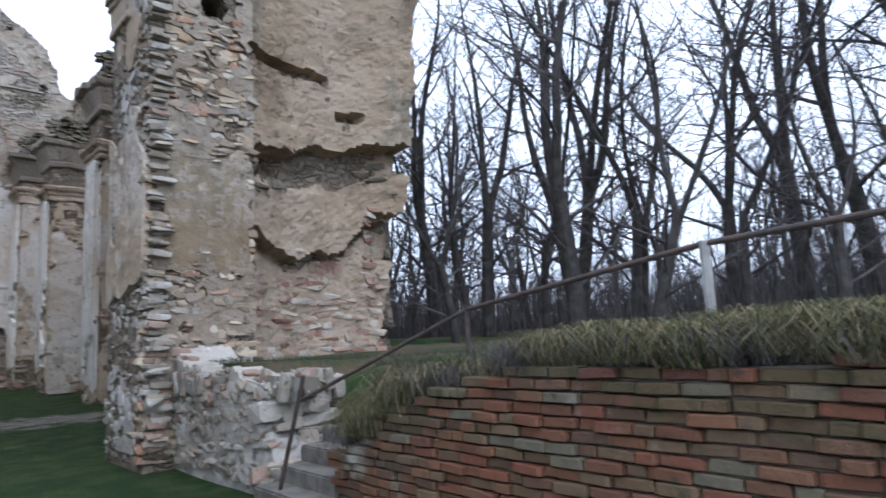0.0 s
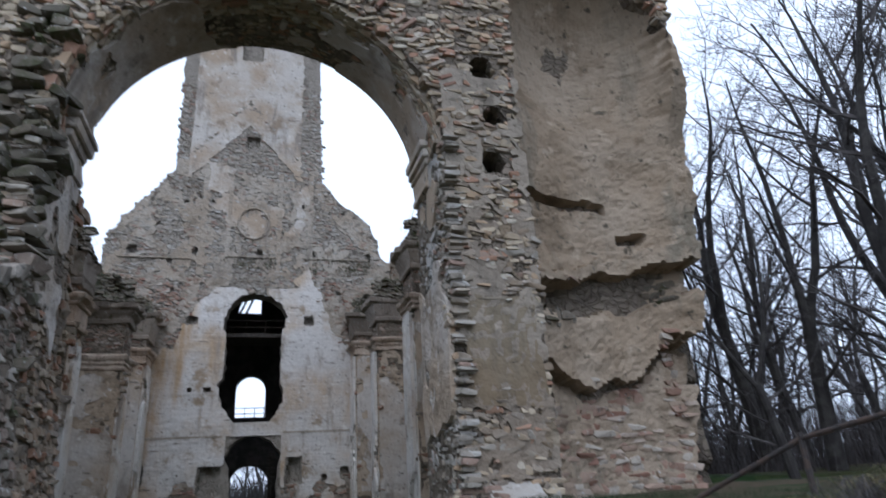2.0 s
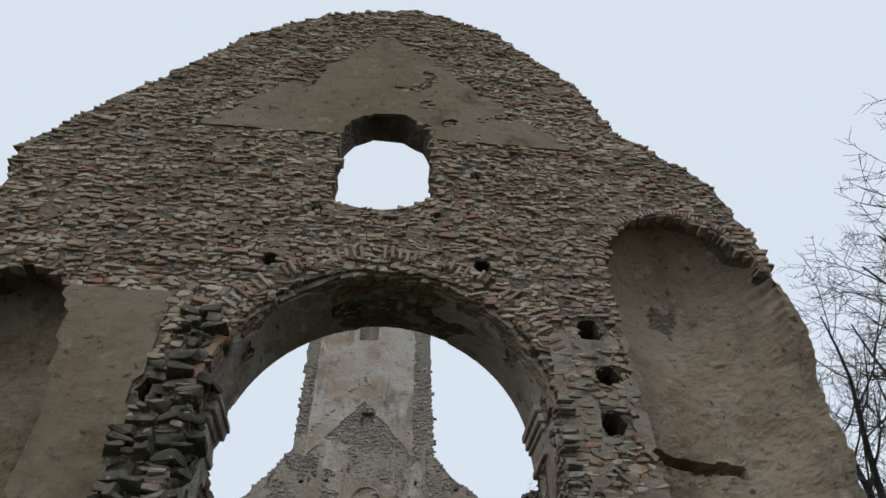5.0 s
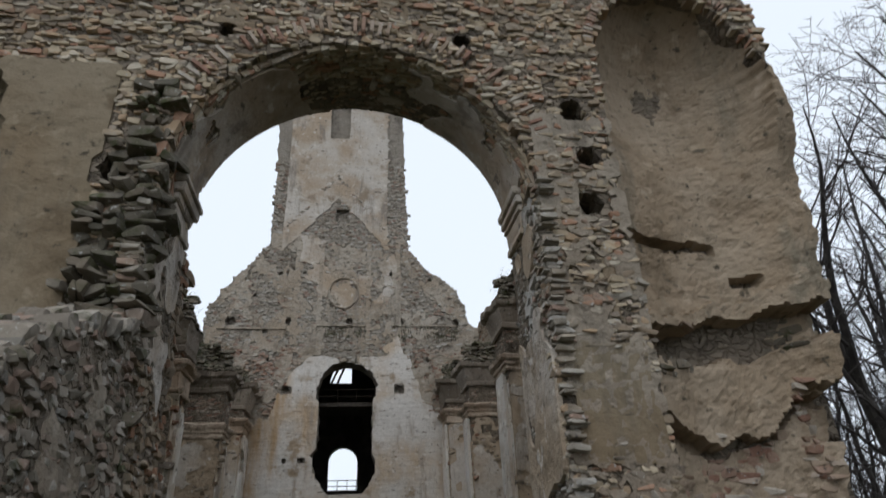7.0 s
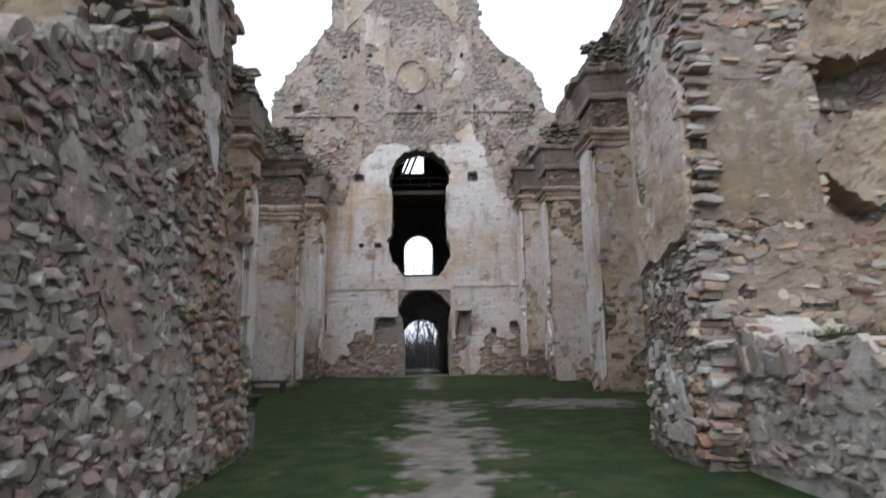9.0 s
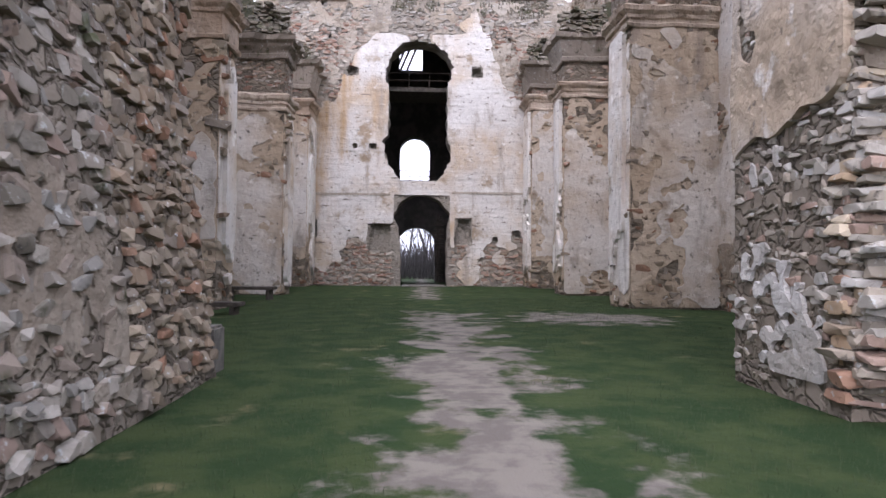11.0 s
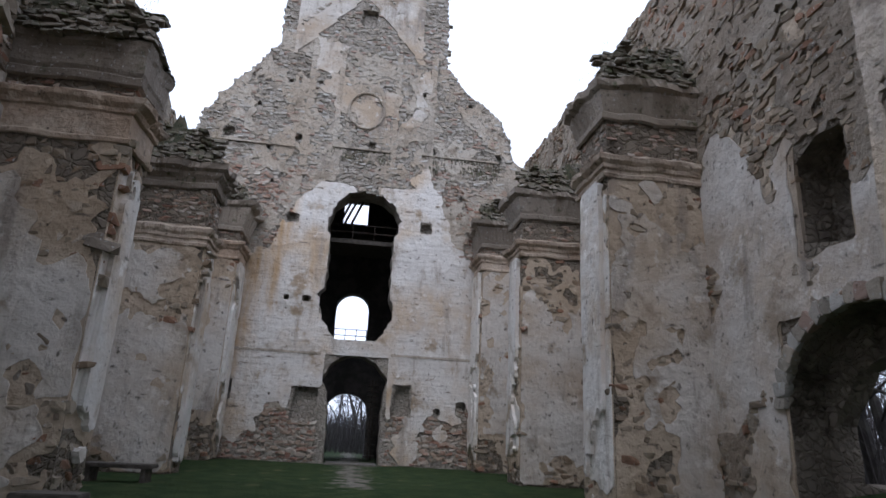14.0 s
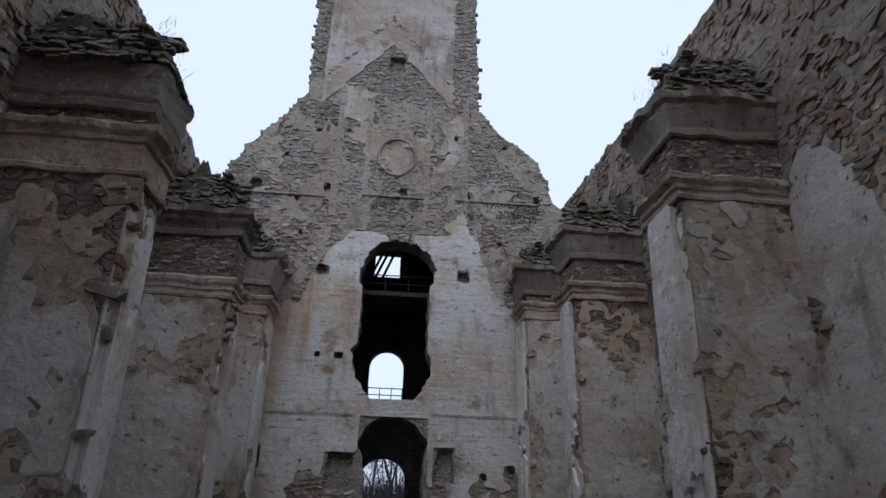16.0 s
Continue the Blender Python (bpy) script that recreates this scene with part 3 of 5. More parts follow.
for low, stone in ((True, STONE_RED), (False, STONE_PALE)):
    lay("rubble", courses(-9.3, 8.8, 0, 29, lambda u, z: f_wall(u, z) and f_plaster(u, z) < 0.05 and f_brick(u, z) == low, (0.16, 0.42), (0.08, 0.17), 4), facing_y(FY), stone, facade, (0.0, 0.09))
for u0, u1, z0, z1 in ((-2.25, 0.85, 15.3, 16.16), (2.65, 7.0, 15.2, 16.2)):
    lay("drip_stones", courses(u0, u1, z0, z1, lambda u, z: f_wall(u, z) and z > z0 + 0.4 * abs(fuzz(u * 2, 3, 6)), (0.07, 0.16), (0.12, 0.26), 94), facing_y(FY), STONE_DARK, facade, (0.02, 0.1), None, 0, 95, 8)


def strip(name, u0, u1, z0, z1, d, place, material, parent):
    """A flat plaster strip or string course standing proud of a wall."""
    lo, hi = place(u0, z0, -d), place(u1, z1, 0.05)
    bm = bmesh.new()
    box(bm, [min(a, b) for a, b in zip(lo, hi)], [max(a, b) for a, b in zip(lo, hi)], 0.015)
    return part(name, bm, material, parent)


strip("string_course", -6.6, -1.75, 4.98, 5.12, 0.08, facing_y(FY), SMEAR_FACADE, facade)
strip("string_course", 1.7, 6.0, 5.12, 5.26, 0.08, facing_y(FY), SMEAR_FACADE, facade)
for u0, u1 in ((-3.95, -3.55), (-2.35, -2.05), (0.85, 1.15), (2.85, 3.2)):
    strip("pilaster_strip", u0, u1, 14.9, 22.4, 0.055, facing_y(FY), SMEAR_FACADE, facade)
for u0, u1, z in ((-2.3, 0.9, 16.25), (2.6, 6.9, 16.3), (-8.6, -4.2, 16.0)):
    strip("ledge", u0, u1, z - 0.1, z, 0.14, facing_y(FY), SMEAR_FACADE, facade)
bm = bmesh.new()
ring = [(-0.65 + 0.98 * math.cos(a), FY - 0.1, 18.55 + 1.1 * math.sin(a)) for a in np.linspace(0, 2 * math.pi, 25)]
tube(bm, ring, 0.075, 6)
part("oval_frame", bm, SMEAR_FACADE, facade, "oval plaster frame of a niche")
scar = []
sr = random.Random(90)
for sgn in (-1, 1):
    for k in range(60):
        f = k / 60
        scar.append((-1.35 + sgn * 3.5 * f + sr.uniform(-0.08, 0.08), 27.9 - 4.5 * f + sr.uniform(-0.12, 0.12), sr.uniform(0.12, 0.3), sr.uniform(0.08, 0.16)))
lay("roof_scar", scar, facing_y(FY), STONE_PALE, facade, (0.03, 0.14), None, 0, 91, 25)

# tower room behind the facade
tower = setting("wall_tower", "square masonry tower rising behind the facade", "wall")
TB = 49.6
B_HOLES = [arch_loop(-1.53, 0.6, 7.1, 9.1), arch_loop(-1.6, 1.0, -0.28, 2.6, rise=1.15), [(-1.65, 14.9), (0.0, 14.9), (0.0, 16.7), (-1.65, 16.7)]]
# room walls carry their shade in the material
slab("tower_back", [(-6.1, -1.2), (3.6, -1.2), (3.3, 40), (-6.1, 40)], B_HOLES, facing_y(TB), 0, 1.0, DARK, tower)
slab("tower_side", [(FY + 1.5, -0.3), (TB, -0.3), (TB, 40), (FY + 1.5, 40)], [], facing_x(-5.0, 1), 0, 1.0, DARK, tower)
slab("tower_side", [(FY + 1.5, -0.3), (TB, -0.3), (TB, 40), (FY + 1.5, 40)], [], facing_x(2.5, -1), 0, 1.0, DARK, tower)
# ceiling added above all sightlines; closes the room off from the sky
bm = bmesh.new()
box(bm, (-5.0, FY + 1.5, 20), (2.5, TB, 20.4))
part("unseen_room_ceiling", bm, DARK, tower)

platform = tagged(new("tower_platform"), "dark timber gallery floor inside the tower with thin railing", "platform")
bm = bmesh.new()
box(bm, (-4.9, FY + 1.55, 11.3), (2.4, FY + 4.2, 11.55), 0.02)
part("deck", bm, WOOD, platform)
for z in (12.0, 12.45):
    bm = bmesh.new()
    tube(bm, [(-4.9, FY + 1.7, z), (2.4, FY + 1.7, z)], 0.03, 6)
    part("rail", bm, IRON, platform)
for x in (-3.2, -2.0, -0.8, 0.4, 1.6):
    bm = bmesh.new()
    tube(bm, [(x, FY + 1.7, 11.5), (x, FY + 1.7, 12.48)], 0.03, 6)
    part("post", bm, IRON, platform)
beams = tagged(new("timber_beams"), "slanting dark timber beams high inside the tower", "beam")
for x0, x1 in ((-1.9, -0.9), (-1.6, -0.55), (-1.15, -0.15)):
    bm = bmesh.new()
    tube(bm, [(x0, TB - 0.6, 14.5), (x1, TB - 0.6, 17.0)], 0.1, 4)
    part("beam", bm, WOOD, beams)
guard = tagged(new("window_railing"), "thin metal railing across the tower window", "railing")
for z in (7.35, 7.75):
    bm = bmesh.new()
    tube(bm, [(-1.6, TB - 0.15, z), (0.7, TB - 0.15, z)], 0.03, 6)
    part("rail", bm, IRON, guard)
for x in (-1.5, -0.8, -0.1, 0.55):
    bm = bmesh.new()
    tube(bm, [(x, TB - 0.15, 7.05), (x, TB - 0.15, 7.78)], 0.025, 6)
    part("post", bm, IRON, guard)
stair = tagged(new("tower_stair"), "steep dark timber stair inside the tower doorway", "stair")
for y in (46.2, 47.0):
    bm = bmesh.new()
    tube(bm, [(1.1 + 0.25 * (y - 46.2), y, -0.1), (1.1 + 0.25 * (y - 46.2), y, 4.4)], 0.06, 4)
    part("string", bm, WOOD, stair)
for k in range(14):
    bm = bmesh.new()
    box(bm, (0.85, 46.15, 0.15 + 0.3 * k), (1.5, 47.05, 0.21 + 0.3 * k), 0.01)
    part("tread", bm, WOOD, stair)
sill = tagged(new("door_threshold"), "pale worn stone slabs before the doorway", "threshold")
for x0, x1, y0, y1 in ((-1.1, 1.4, 39.6, 42.2),):
    bm = bmesh.new()
    box(bm, (x0, y0, -0.2), (x1, y1, 0.0), 0.03)
    for v in bm.verts:
        v.co.x += 0.15 * fuzz(v.co.x, v.co.y, 1)
        v.co.y += 0.3 * fuzz(v.co.y, v.co.x, 2)
    part("slab", bm, STEPSTONE, sill)

# ---- nave side walls ----
RX, LX = 8.45, -7.9


def side_wall(name, x, s, top, holes, label, inner=()):
    w = setting(name, label, "wall")
    out = ragged([(12.6, -1.2), (FY, -1.2)] + top, 0.4, 0.2)
    slab("wall_core", out, holes, facing_x(x, s), 0, 0.75, CORE, w)
    slab("wall_back", out, inner, facing_x(x, s), 0.75, 1.2, CORE, w)
    clear = clear_of(holes, 0.03)

    def ok(u, z):
        return inside(out, u, z) and clear(u, z)

    def pl(u, z):
        if not ok(u, z):
            return -0.3
        e = blot(u, z, x)
        return min(min(0.55, (7.5 - z) * 0.4) + 0.9 * e, (z - 1.2) * 0.6 + e)
    coat("undercoat", 12.6, FY, 0, 12, lambda u, z: pl(u, z) + 0.5 + 0.3 * blot(u, z, 40) if ok(u, z) else -0.3, facing_x(x, s), PLASTER_UNDER, w, 0.24, 0.025)
    coat("plaster", 12.6, FY, 0, 12, pl, facing_x(x, s), PLASTER_GREY, w, 0.22, 0.05)
    mortar(12.7, FY - 0.1, 0.3, 16, lambda u, z: ok(u, z) and pl(u, z) < 0.05, facing_x(x, s), SMEAR, w, 86, 0.08, 0.06, 0.2)
    lay("rubble", courses(12.6, FY, 0, 17, lambda u, z: ok(u, z) and pl(u, z) < 0.05, (0.16, 0.42), (0.09, 0.2), 6), facing_x(x, s), STONE, w, (0.0, 0.12))
    return w


R_HOLES = [arch_loop(16.3, 20.5, -0.29, 2.3, rise=1.72), [(18.2, 5.1), (19.58, 5.45), (19.62, 7.15), (18.9, 7.5), (18.25, 7.42)]]
south = side_wall("wall_south", RX, -1, [(FY, 16.5), (34.2, 15.9), (30, 15.4), (26.9, 15.6), (24.6, 15.5), (20, 15), (16, 14.6), (12.6, 13.8)], R_HOLES, "tall roofless rubble nave wall with patches of plaster", [ragged([(17.0, 0.95), (20.25, 0.95), (20.25, 2.0), (19.5, 3.0), (18.0, 3.4), (17.2, 3.0)], 0.25, 0.05), ragged([(18.3, 5.6), (19.5, 5.6), (19.45, 6.9), (18.35, 7.0)], 0.25, 0.05)])
north = side_wall("wall_north", LX, 1, [(FY, 14.5), (34.2, 12.8), (30, 13.1), (27, 13.6), (22, 14.4), (12.6, 14.0)], [], "roofless rubble nave wall with ragged top")


for k in range(24):
    a = math.pi * (k + 0.5) / 24
    ob = new("voussoir", stone_meshes(STONE_PALE)[k % 6] if k < 6 else bpy.data.objects["voussoir" if k % 6 == 0 else f"voussoir.{k % 6:03d}"].data)
    ob.parent = south
    ob.matrix_basis = Matrix.Translation((RX - 0.02, 18.4 + 2.27 * math.cos(a), 2.3 + 1.9 * math.sin(a))) @ Matrix.Rotation(a - math.pi / 2, 4, "X") @ Matrix.Diagonal((0.24, 0.34, 0.4, 1))


def cornice_profile(a, b, c, d, proj):
    """Offsets and heights: cap moulding from a to b, plain frieze, main cornice from c to d."""
    low = [(0.04, a - 0.02), (0.12, a), (0.14, a + 0.09), (0.07, a + 0.13), (0.07, b - 0.34), (0.14, b - 0.3), (0.17, b - 0.2), (0.31, b - 0.1), (0.35, b + 0.02), (0.1, b + 0.1)]
    top = [(0.06, c - 0.05), (0.13, c), (0.15, c + 0.16), (0.09, c + 0.2), (0.13, c + 0.3), (0.27 * proj + 0.05, d - 0.4), (0.3 * proj + 0.05, d - 0.3), (0.5 * proj + 0.05, d - 0.2), (0.54 * proj + 0.05, d), (0.06, d + 0.1)]
    return [(o, z, 0) for o, z in low], [(o, z, 1) for o, z in top]


def pier(name, x_in, x_wall, y0, y1, levels, z_top, label, seed, proj=0.9):
    """A wall pier: plastered shaft with a pilaster on its nave face, an entablature, and rubble on its top."""
    p = setting(name, label, "pier")
    z_cap, z_b, z_c, z_d = levels
    s = 1 if x_in > x_wall else -1
    xa, xb = sorted((x_in, x_wall))
    bm = bmesh.new()
    box(bm, (xa, y0, -0.3), (xb, y1, z_d + 0.02))
    part("shaft", bm, CORE, p)
    place_f, place_n = facing_y(y0), facing_x(x_in, s)

    def worn(lo, hi):
        def f(u, z):
            if not (lo <= u <= hi):
                return -0.2
            e = blot(u + seed * 3, z, seed * 1.7)
            return min((z - 1.9) * 0.4, 0.4, (z_cap * 0.78 - z) * 0.3) + 0.95 * e
        return f
    for lo, hi, pl in ((xa, xb, place_f), (y0, y1, place_n)):
        coat("undercoat", lo, hi, 0, z_cap, lambda u, z, lo=lo, hi=hi: worn(lo, hi)(u, z) + 0.6 + 0.3 * blot(u, z, seed + 30), pl, PLASTER_UNDER, p, 0.16, 0.025)
    coat("plaster", xa, xb, 0, z_cap, worn(xa, xb), place_f, PLASTER_GREY, p, 0.14, 0.05)
    coat("plaster", y0, y1, 0, z_cap, worn(y0, y1), place_n, PLASTER, p, 0.14, 0.05)
    lay("rubble", courses(xa, xb, 0, z_cap, lambda u, z: xa + 0.1 < u < xb and worn(xa, xb)(u, z) < 0.05, (0.2, 0.45), (0.12, 0.22), seed), place_f, STONE, p, (-0.03, 0.07))
    lay("rubble", courses(y0, y1, 0, z_cap, lambda u, z: y0 + 0.1 < u < y1 and worn(y0, y1)(u, z) < 0.05, (0.2, 0.45), (0.12, 0.22), seed + 1), place_n, STONE, p, (-0.03, 0.07))
    # pilaster on the nave face and at the corner
    w = y1 - y0
    for k, (u0, u1, d) in enumerate(((y0 + 0.35, y1 - 0.35, 0.16),)):
        def shaft_mask(u, z, u0=u0, u1=u1):
            return min(0.45, (z - 0.9) * 0.6) + 0.9 * blot(u * 1.5, z, seed + 4)
        coat("pilaster", u0 - 0.06, u1 + 0.06, 0.2, z_cap, shaft_mask, place_n, PLASTER, p, 0.12, d)
    # entablature swept round the pier's free sides
    corners = [(x_wall, y0, 0, -1), (x_in, y0, s, -1), (x_in, y1, s, 1), (x_wall, y1, 0, 1)]
    fine = []
    for (ax, ay, adx, ady), (bx, by, bdx, bdy) in zip(corners, corners[1:]):
        n = max(2, int((Vector((bx, by)) - Vector((ax, ay))).length / 0.12))
        for k in range(n):
            f = k / n
            if k == 0:
                fine.append((ax, ay, adx, ady))
            elif adx == 0 or bdx == 0:
                fine.append((ax + (bx - ax) * f, ay + (by - ay) * f, 0, ady if adx == 0 else bdy))
            else:
                fine.append((ax + (bx - ax) * f, ay + (by - ay) * f, s, 0))
    fine.append(corners[-1])
    low, top = cornice_profile(z_cap, z_b, z_c, z_d, proj)
    for title, prof, mat in (("capital", low, PLASTER_CORNICE), ("cornice", top, STONE_CORNICE)):
        bm = bmesh.new()
        ring = []
        for ax, ay, dx, dy in fine:
            col = []
            for o, z, main in prof:
                chip = 0.92 + 0.5 * fuzz(ax * 1.3, ay * 1.3, z * 0.6 + seed) + 0.45 * fuzz(ax * 4, ay * 4, z * 2 + seed)
                chip = max(0.25, min(1.15, chip)) if o > 0.15 else 1 + 0.3 * fuzz(ax * 4, ay * 4, z * 3)
                fy = dy * (0.8 if main else (0.55 if dx == 0 else 0.7))
                col.append(bm.verts.new((ax + dx * o * chip, ay + fy * o * chip, z + 0.07 * fuzz(ax * 1.4, ay * 1.4, z * 0.5 + seed))))
            ring.append(col)
        for c0, c1 in zip(ring, ring[1:]):
            for k in range(len(prof) - 1):
                bm.faces.new((c0[k], c1[k], c1[k + 1], c0[k + 1]))
        bm.faces.new([c[-1] for c in ring])
        part(title, bm, mat, p, "chipped moulded capital" if title == "capital" else "dark weathered moulded cornice")
    # bare brickwork of the frieze
    lay("frieze_bricks", courses(xa, xb, z_b + 0.08, z_c + 0.2, lambda u, z: xa + 0.12 < u < xb - 0.05 and z < z_c and blot(u, z, seed) > -0.45, (0.16, 0.3), (0.06, 0.1), seed + 20), place_f, STONE_RED, p, (-0.02, 0.05), None, 0, seed + 21, 5)
    lay("frieze_bricks", courses(y0, y1, z_b + 0.08, z_c + 0.2, lambda u, z: y0 + 0.12 < u < y1 - 0.12 and z < z_c, (0.16, 0.3), (0.06, 0.1), seed + 22), place_n, STONE_RED, p, (-0.02, 0.05), None, 0, seed + 23, 5)
    mound("rubble_top", (xa + xb) / 2 - s * -0.1, (y0 + y1) / 2, z_d + 0.05, (xb - xa) / 2 + 0.1, (y1 - y0) / 2 + 0.1, z_top - z_d, p, seed, None, 22, -s)
    # loose stones and weeds along the broken top
    rise = z_top - z_d
    heap = courses(xa, xb, 0, rise, lambda u, z: z < rise * (0.55 + 0.45 * (u - x_in) / (x_wall - x_in)) + 0.25 * fuzz(u * 2, z, seed), (0.14, 0.36), (0.07, 0.15), seed + 7)
    lay("rubble", heap, lambda u, z, d: (u, y0 - 0.2 + d + 0.5 * z, z_d + 0.05 + z), STONE_DARK, p, (0.0, 0.2), None, 0, seed, 15)
    side = courses(y0, y1, 0, 1.4, lambda u, z: z < 0.62 * rise + 0.3 * fuzz(u * 2, z, seed + 2), (0.14, 0.36), (0.07, 0.15), seed + 8)
    lay("rubble", side, lambda u, z, d: (x_in + s * (0.12 - d - 0.55 * z), u, z_d + 0.05 + z), STONE_DARK, p, (0.0, 0.2), None, 0, seed + 1, 15)
    weeds = bmesh.new()
    wr = random.Random(seed)
    for _ in range(900):
        q = Vector((wr.uniform(xa, xb), wr.uniform(y0 - 0.1, y1 + 0.1), z_d + 0.1 + wr.random() * rise * 0.7))
        tip = q + Vector((wr.uniform(-0.2, 0.2), wr.uniform(-0.2, 0.2), wr.uniform(0.05, 0.3)))
        w = Vector((wr.uniform(-1, 1), wr.uniform(-1, 1), 0)).normalized() * 0.008
        weeds.faces.new([weeds.verts.new(v) for v in (q - w, q + w, tip)])
    tagged(part("weeds", weeds, DRY, p), kind="stuff")
    return p


def mound(name, cx, cy, cz, rx, ry, h, parent, seed, material=None, n=22, lift=0):
    """A ragged heap of masonry and weeds."""
    verts, faces = [], []
    for i in range(n + 1):
        for j in range(n + 1):
            a, b = i / n * 2 - 1, j / n * 2 - 1
            k = max(0.0, 1 - max(abs(a), abs(b)) ** 4)
            e = (0.6 + 0.35 * a * lift) * (1 + 0.5 * fuzz(a * 2.2 + seed, b * 2.2, seed)) + 0.25 * fuzz(a * 6, b * 6, seed)
            verts.append((cx + rx * a * (1 - 0.12 * k), cy + ry * b * (1 - 0.12 * k), cz + max(-0.02, h * k * e)))
    for i in range(n):
        for j in range(n):
            q = i * (n + 1) + j
            faces.append((q, q + 1, q + n + 2, q + n + 1))
    return mesh_ob(name, verts, faces, material or MOSS, parent)


pier("pier_south_1", 5.86, RX, 23.05, 24.9, (8.05, 8.6, 9.7, 10.8), 12.7, "tall wall pier of patchy plaster with a broken cornice", 11)
pier("pier_south_2", 5.86, RX, 31.2, 32.9, (8.2, 8.75, 9.7, 10.85), 12.5, "plastered wall pier with a mossy broken cornice", 12)
pier("pier_north_1", -5.3, LX, 21.6, 23.0, (6.9, 7.9, 8.25, 9.3), 11.0, "plastered wall pier with flaking coat and moulded cornice", 13, 0.3)
pier("pier_north_2", -5.3, LX, 29.3, 30.8, (6.95, 7.5, 8.9, 9.75), 11.7, "wall pier of pale flaking plaster with broken cornice", 14)
pier("pier_south_3", 5.8, RX, 38.3, FY - 0.02, (9.4, 10.15, 10.6, 11.9), 13.9, "narrow corner pier beside the facade with rounded cornice", 15, 1.1)
pier("pier_north_3", -6.0, LX, 38.3, FY - 0.02, (8.9, 9.7, 10.3, 11.7), 13.2, "narrow corner pier beside the facade with broken cornice", 16, 1.1)

# ---- arch wall ----
AY = 10.68
arch_wall = setting("wall_arch", "massive ruined gable wall of brown rubble with a great round arch", "wall")
AX0, AX1, ASP, AR, ACX, DEEP = -3.1, 3.52, 7.8, 3.31, 0.21, 1.95
ARCH = [(AX0, -0.29), (AX1, -0.29)] + [(ACX + AR * math.cos(math.pi * k / 28), ASP + AR * math.sin(math.pi * k / 28)) for k in range(29)]
LOWER = [(-9.3, -1.2), (8.3, -1.2), (8.35, 1.5), (8.95, 5.9), (9.2, 7.6), (9.35, 9.9), (9.4, 12.4), (-9.0, 12.4)]
slab("arch_wall_core", ragged(LOWER, 0.3, 0.1), [ARCH], facing_y(AY), 1.5, DEEP, CORE, arch_wall)
NICHE_R = [(5.25, 1.2), (9.8, 1.2), (9.8, 10.6), (9.3, 11.6), (8.95, 12.4), (8.2, 13.3), (7.1, 13.63), (6.2, 13.3), (5.5, 12.5), (5.3, 11.4), (5.15, 9.0), (5.25, 6.5)]
NICHE_L = [(-9.4, 3.0), (-5.3, 3.0), (-5.45, 6.9), (-6.0, 9.6), (-6.4, 10.4), (-7.2, 10.8), (-8.2, 10.5), (-9.0, 9.6)]
GABLE = [(-9.3, -1.2), (5.25, -1.2), (5.3, 1.5), *[p for p in NICHE_R[::-1][:9]], (9.35, 11.4), (9.42, 12.5), (8.95, 14.9), (8.3, 15.85), (6.75, 17.1), (6.3, 18.6), (5.9, 19.8), (4.9, 21.2), (3.5, 23.2), (0.6, 24.6), (-2.5, 23.6), (-4.9, 21.6), (-5.8, 20.1), (-8.1, 16.6), (-9.25, 14.8), (-8.9, 13.6), (-9.2, 12)]
G_OUT = ragged(GABLE, 0.28, 0.1)
G_WIN = ragged([(-1.3, 13.35), (-0.3, 13.2), (0.5, 13.3), (1.2, 13.7), (1.2, 16.3), (1.0, 16.9), (0.4, 17.35), (-0.5, 17.4), (-1.05, 17.0), (-1.35, 16.3)], 0.25, 0.05)
ARCH_F = [(AX0, -0.28), (AX1, -0.28)] + ragged([(ACX + (AR + 0.12) * math.cos(math.pi * k / 14), ASP + (AR + 0.12) * math.sin(math.pi * k / 14)) for k in range(15)], 0.25, 0.08, False)
G_HOLES = [blob(u, z, r, u) for u, z, r in ((2.34, 11.45, 0.2), (-2.39, 11.32, 0.2), (2.31, 14.7, 0.18), (4.55, 9.75, 0.3), (4.7, 8.6, 0.25), (4.6, 7.55, 0.28), (-3.9, 7.9, 0.3), (1.35, 13.1, 0.15), (-1.6, 13.1, 0.15))]
slab("arch_wall_facing", G_OUT, [ARCH_F, G_WIN, ragged(NICHE_L, 0.3, 0.06), *G_HOLES], facing_y(AY), 0, 0.95, CORE, arch_wall)
slab("arch_wall_middle", ragged([(-5.2, -1.2), (5.15, -1.2), (5.15, 11.9), (-5.2, 11.9)], 0.3, 0.05), [ARCH], facing_y(AY), 0.95, 1.5, CORE, arch_wall)
g_clear = clear_of(G_HOLES, 0.02)


def g_wall(u, z):
    return inside(G_OUT, u, z) and not inside(ARCH_F, u, z) and not inside(G_WIN, u, z) and not inside(NICHE_L, u, z) and not inside(NICHE_R, u, z) and g_clear(u, z)


def g_plaster(u, z):
    if not g_wall(u, z):
        return -0.3
    e = 1.3 * fuzz(u * 0.5, z * 0.5, 21) + 0.8 * fuzz(u * 1.4, z * 1.4, 22)
    v = -0.6 + 0.5 * e
    top = 22.2 - abs(u + 0.2) * 1.15
    if z > 16.2 and z < top + 0.4 * e:
        v = 0.45 + 0.7 * e
    if u < -4.1 and 3.5 < z < 10.2:
        v = 0.8 + 0.5 * e
    if 3.8 < u < 5.2 and 2.9 < z < 4.9:
        v = 0.35 + 0.7 * e
    return v


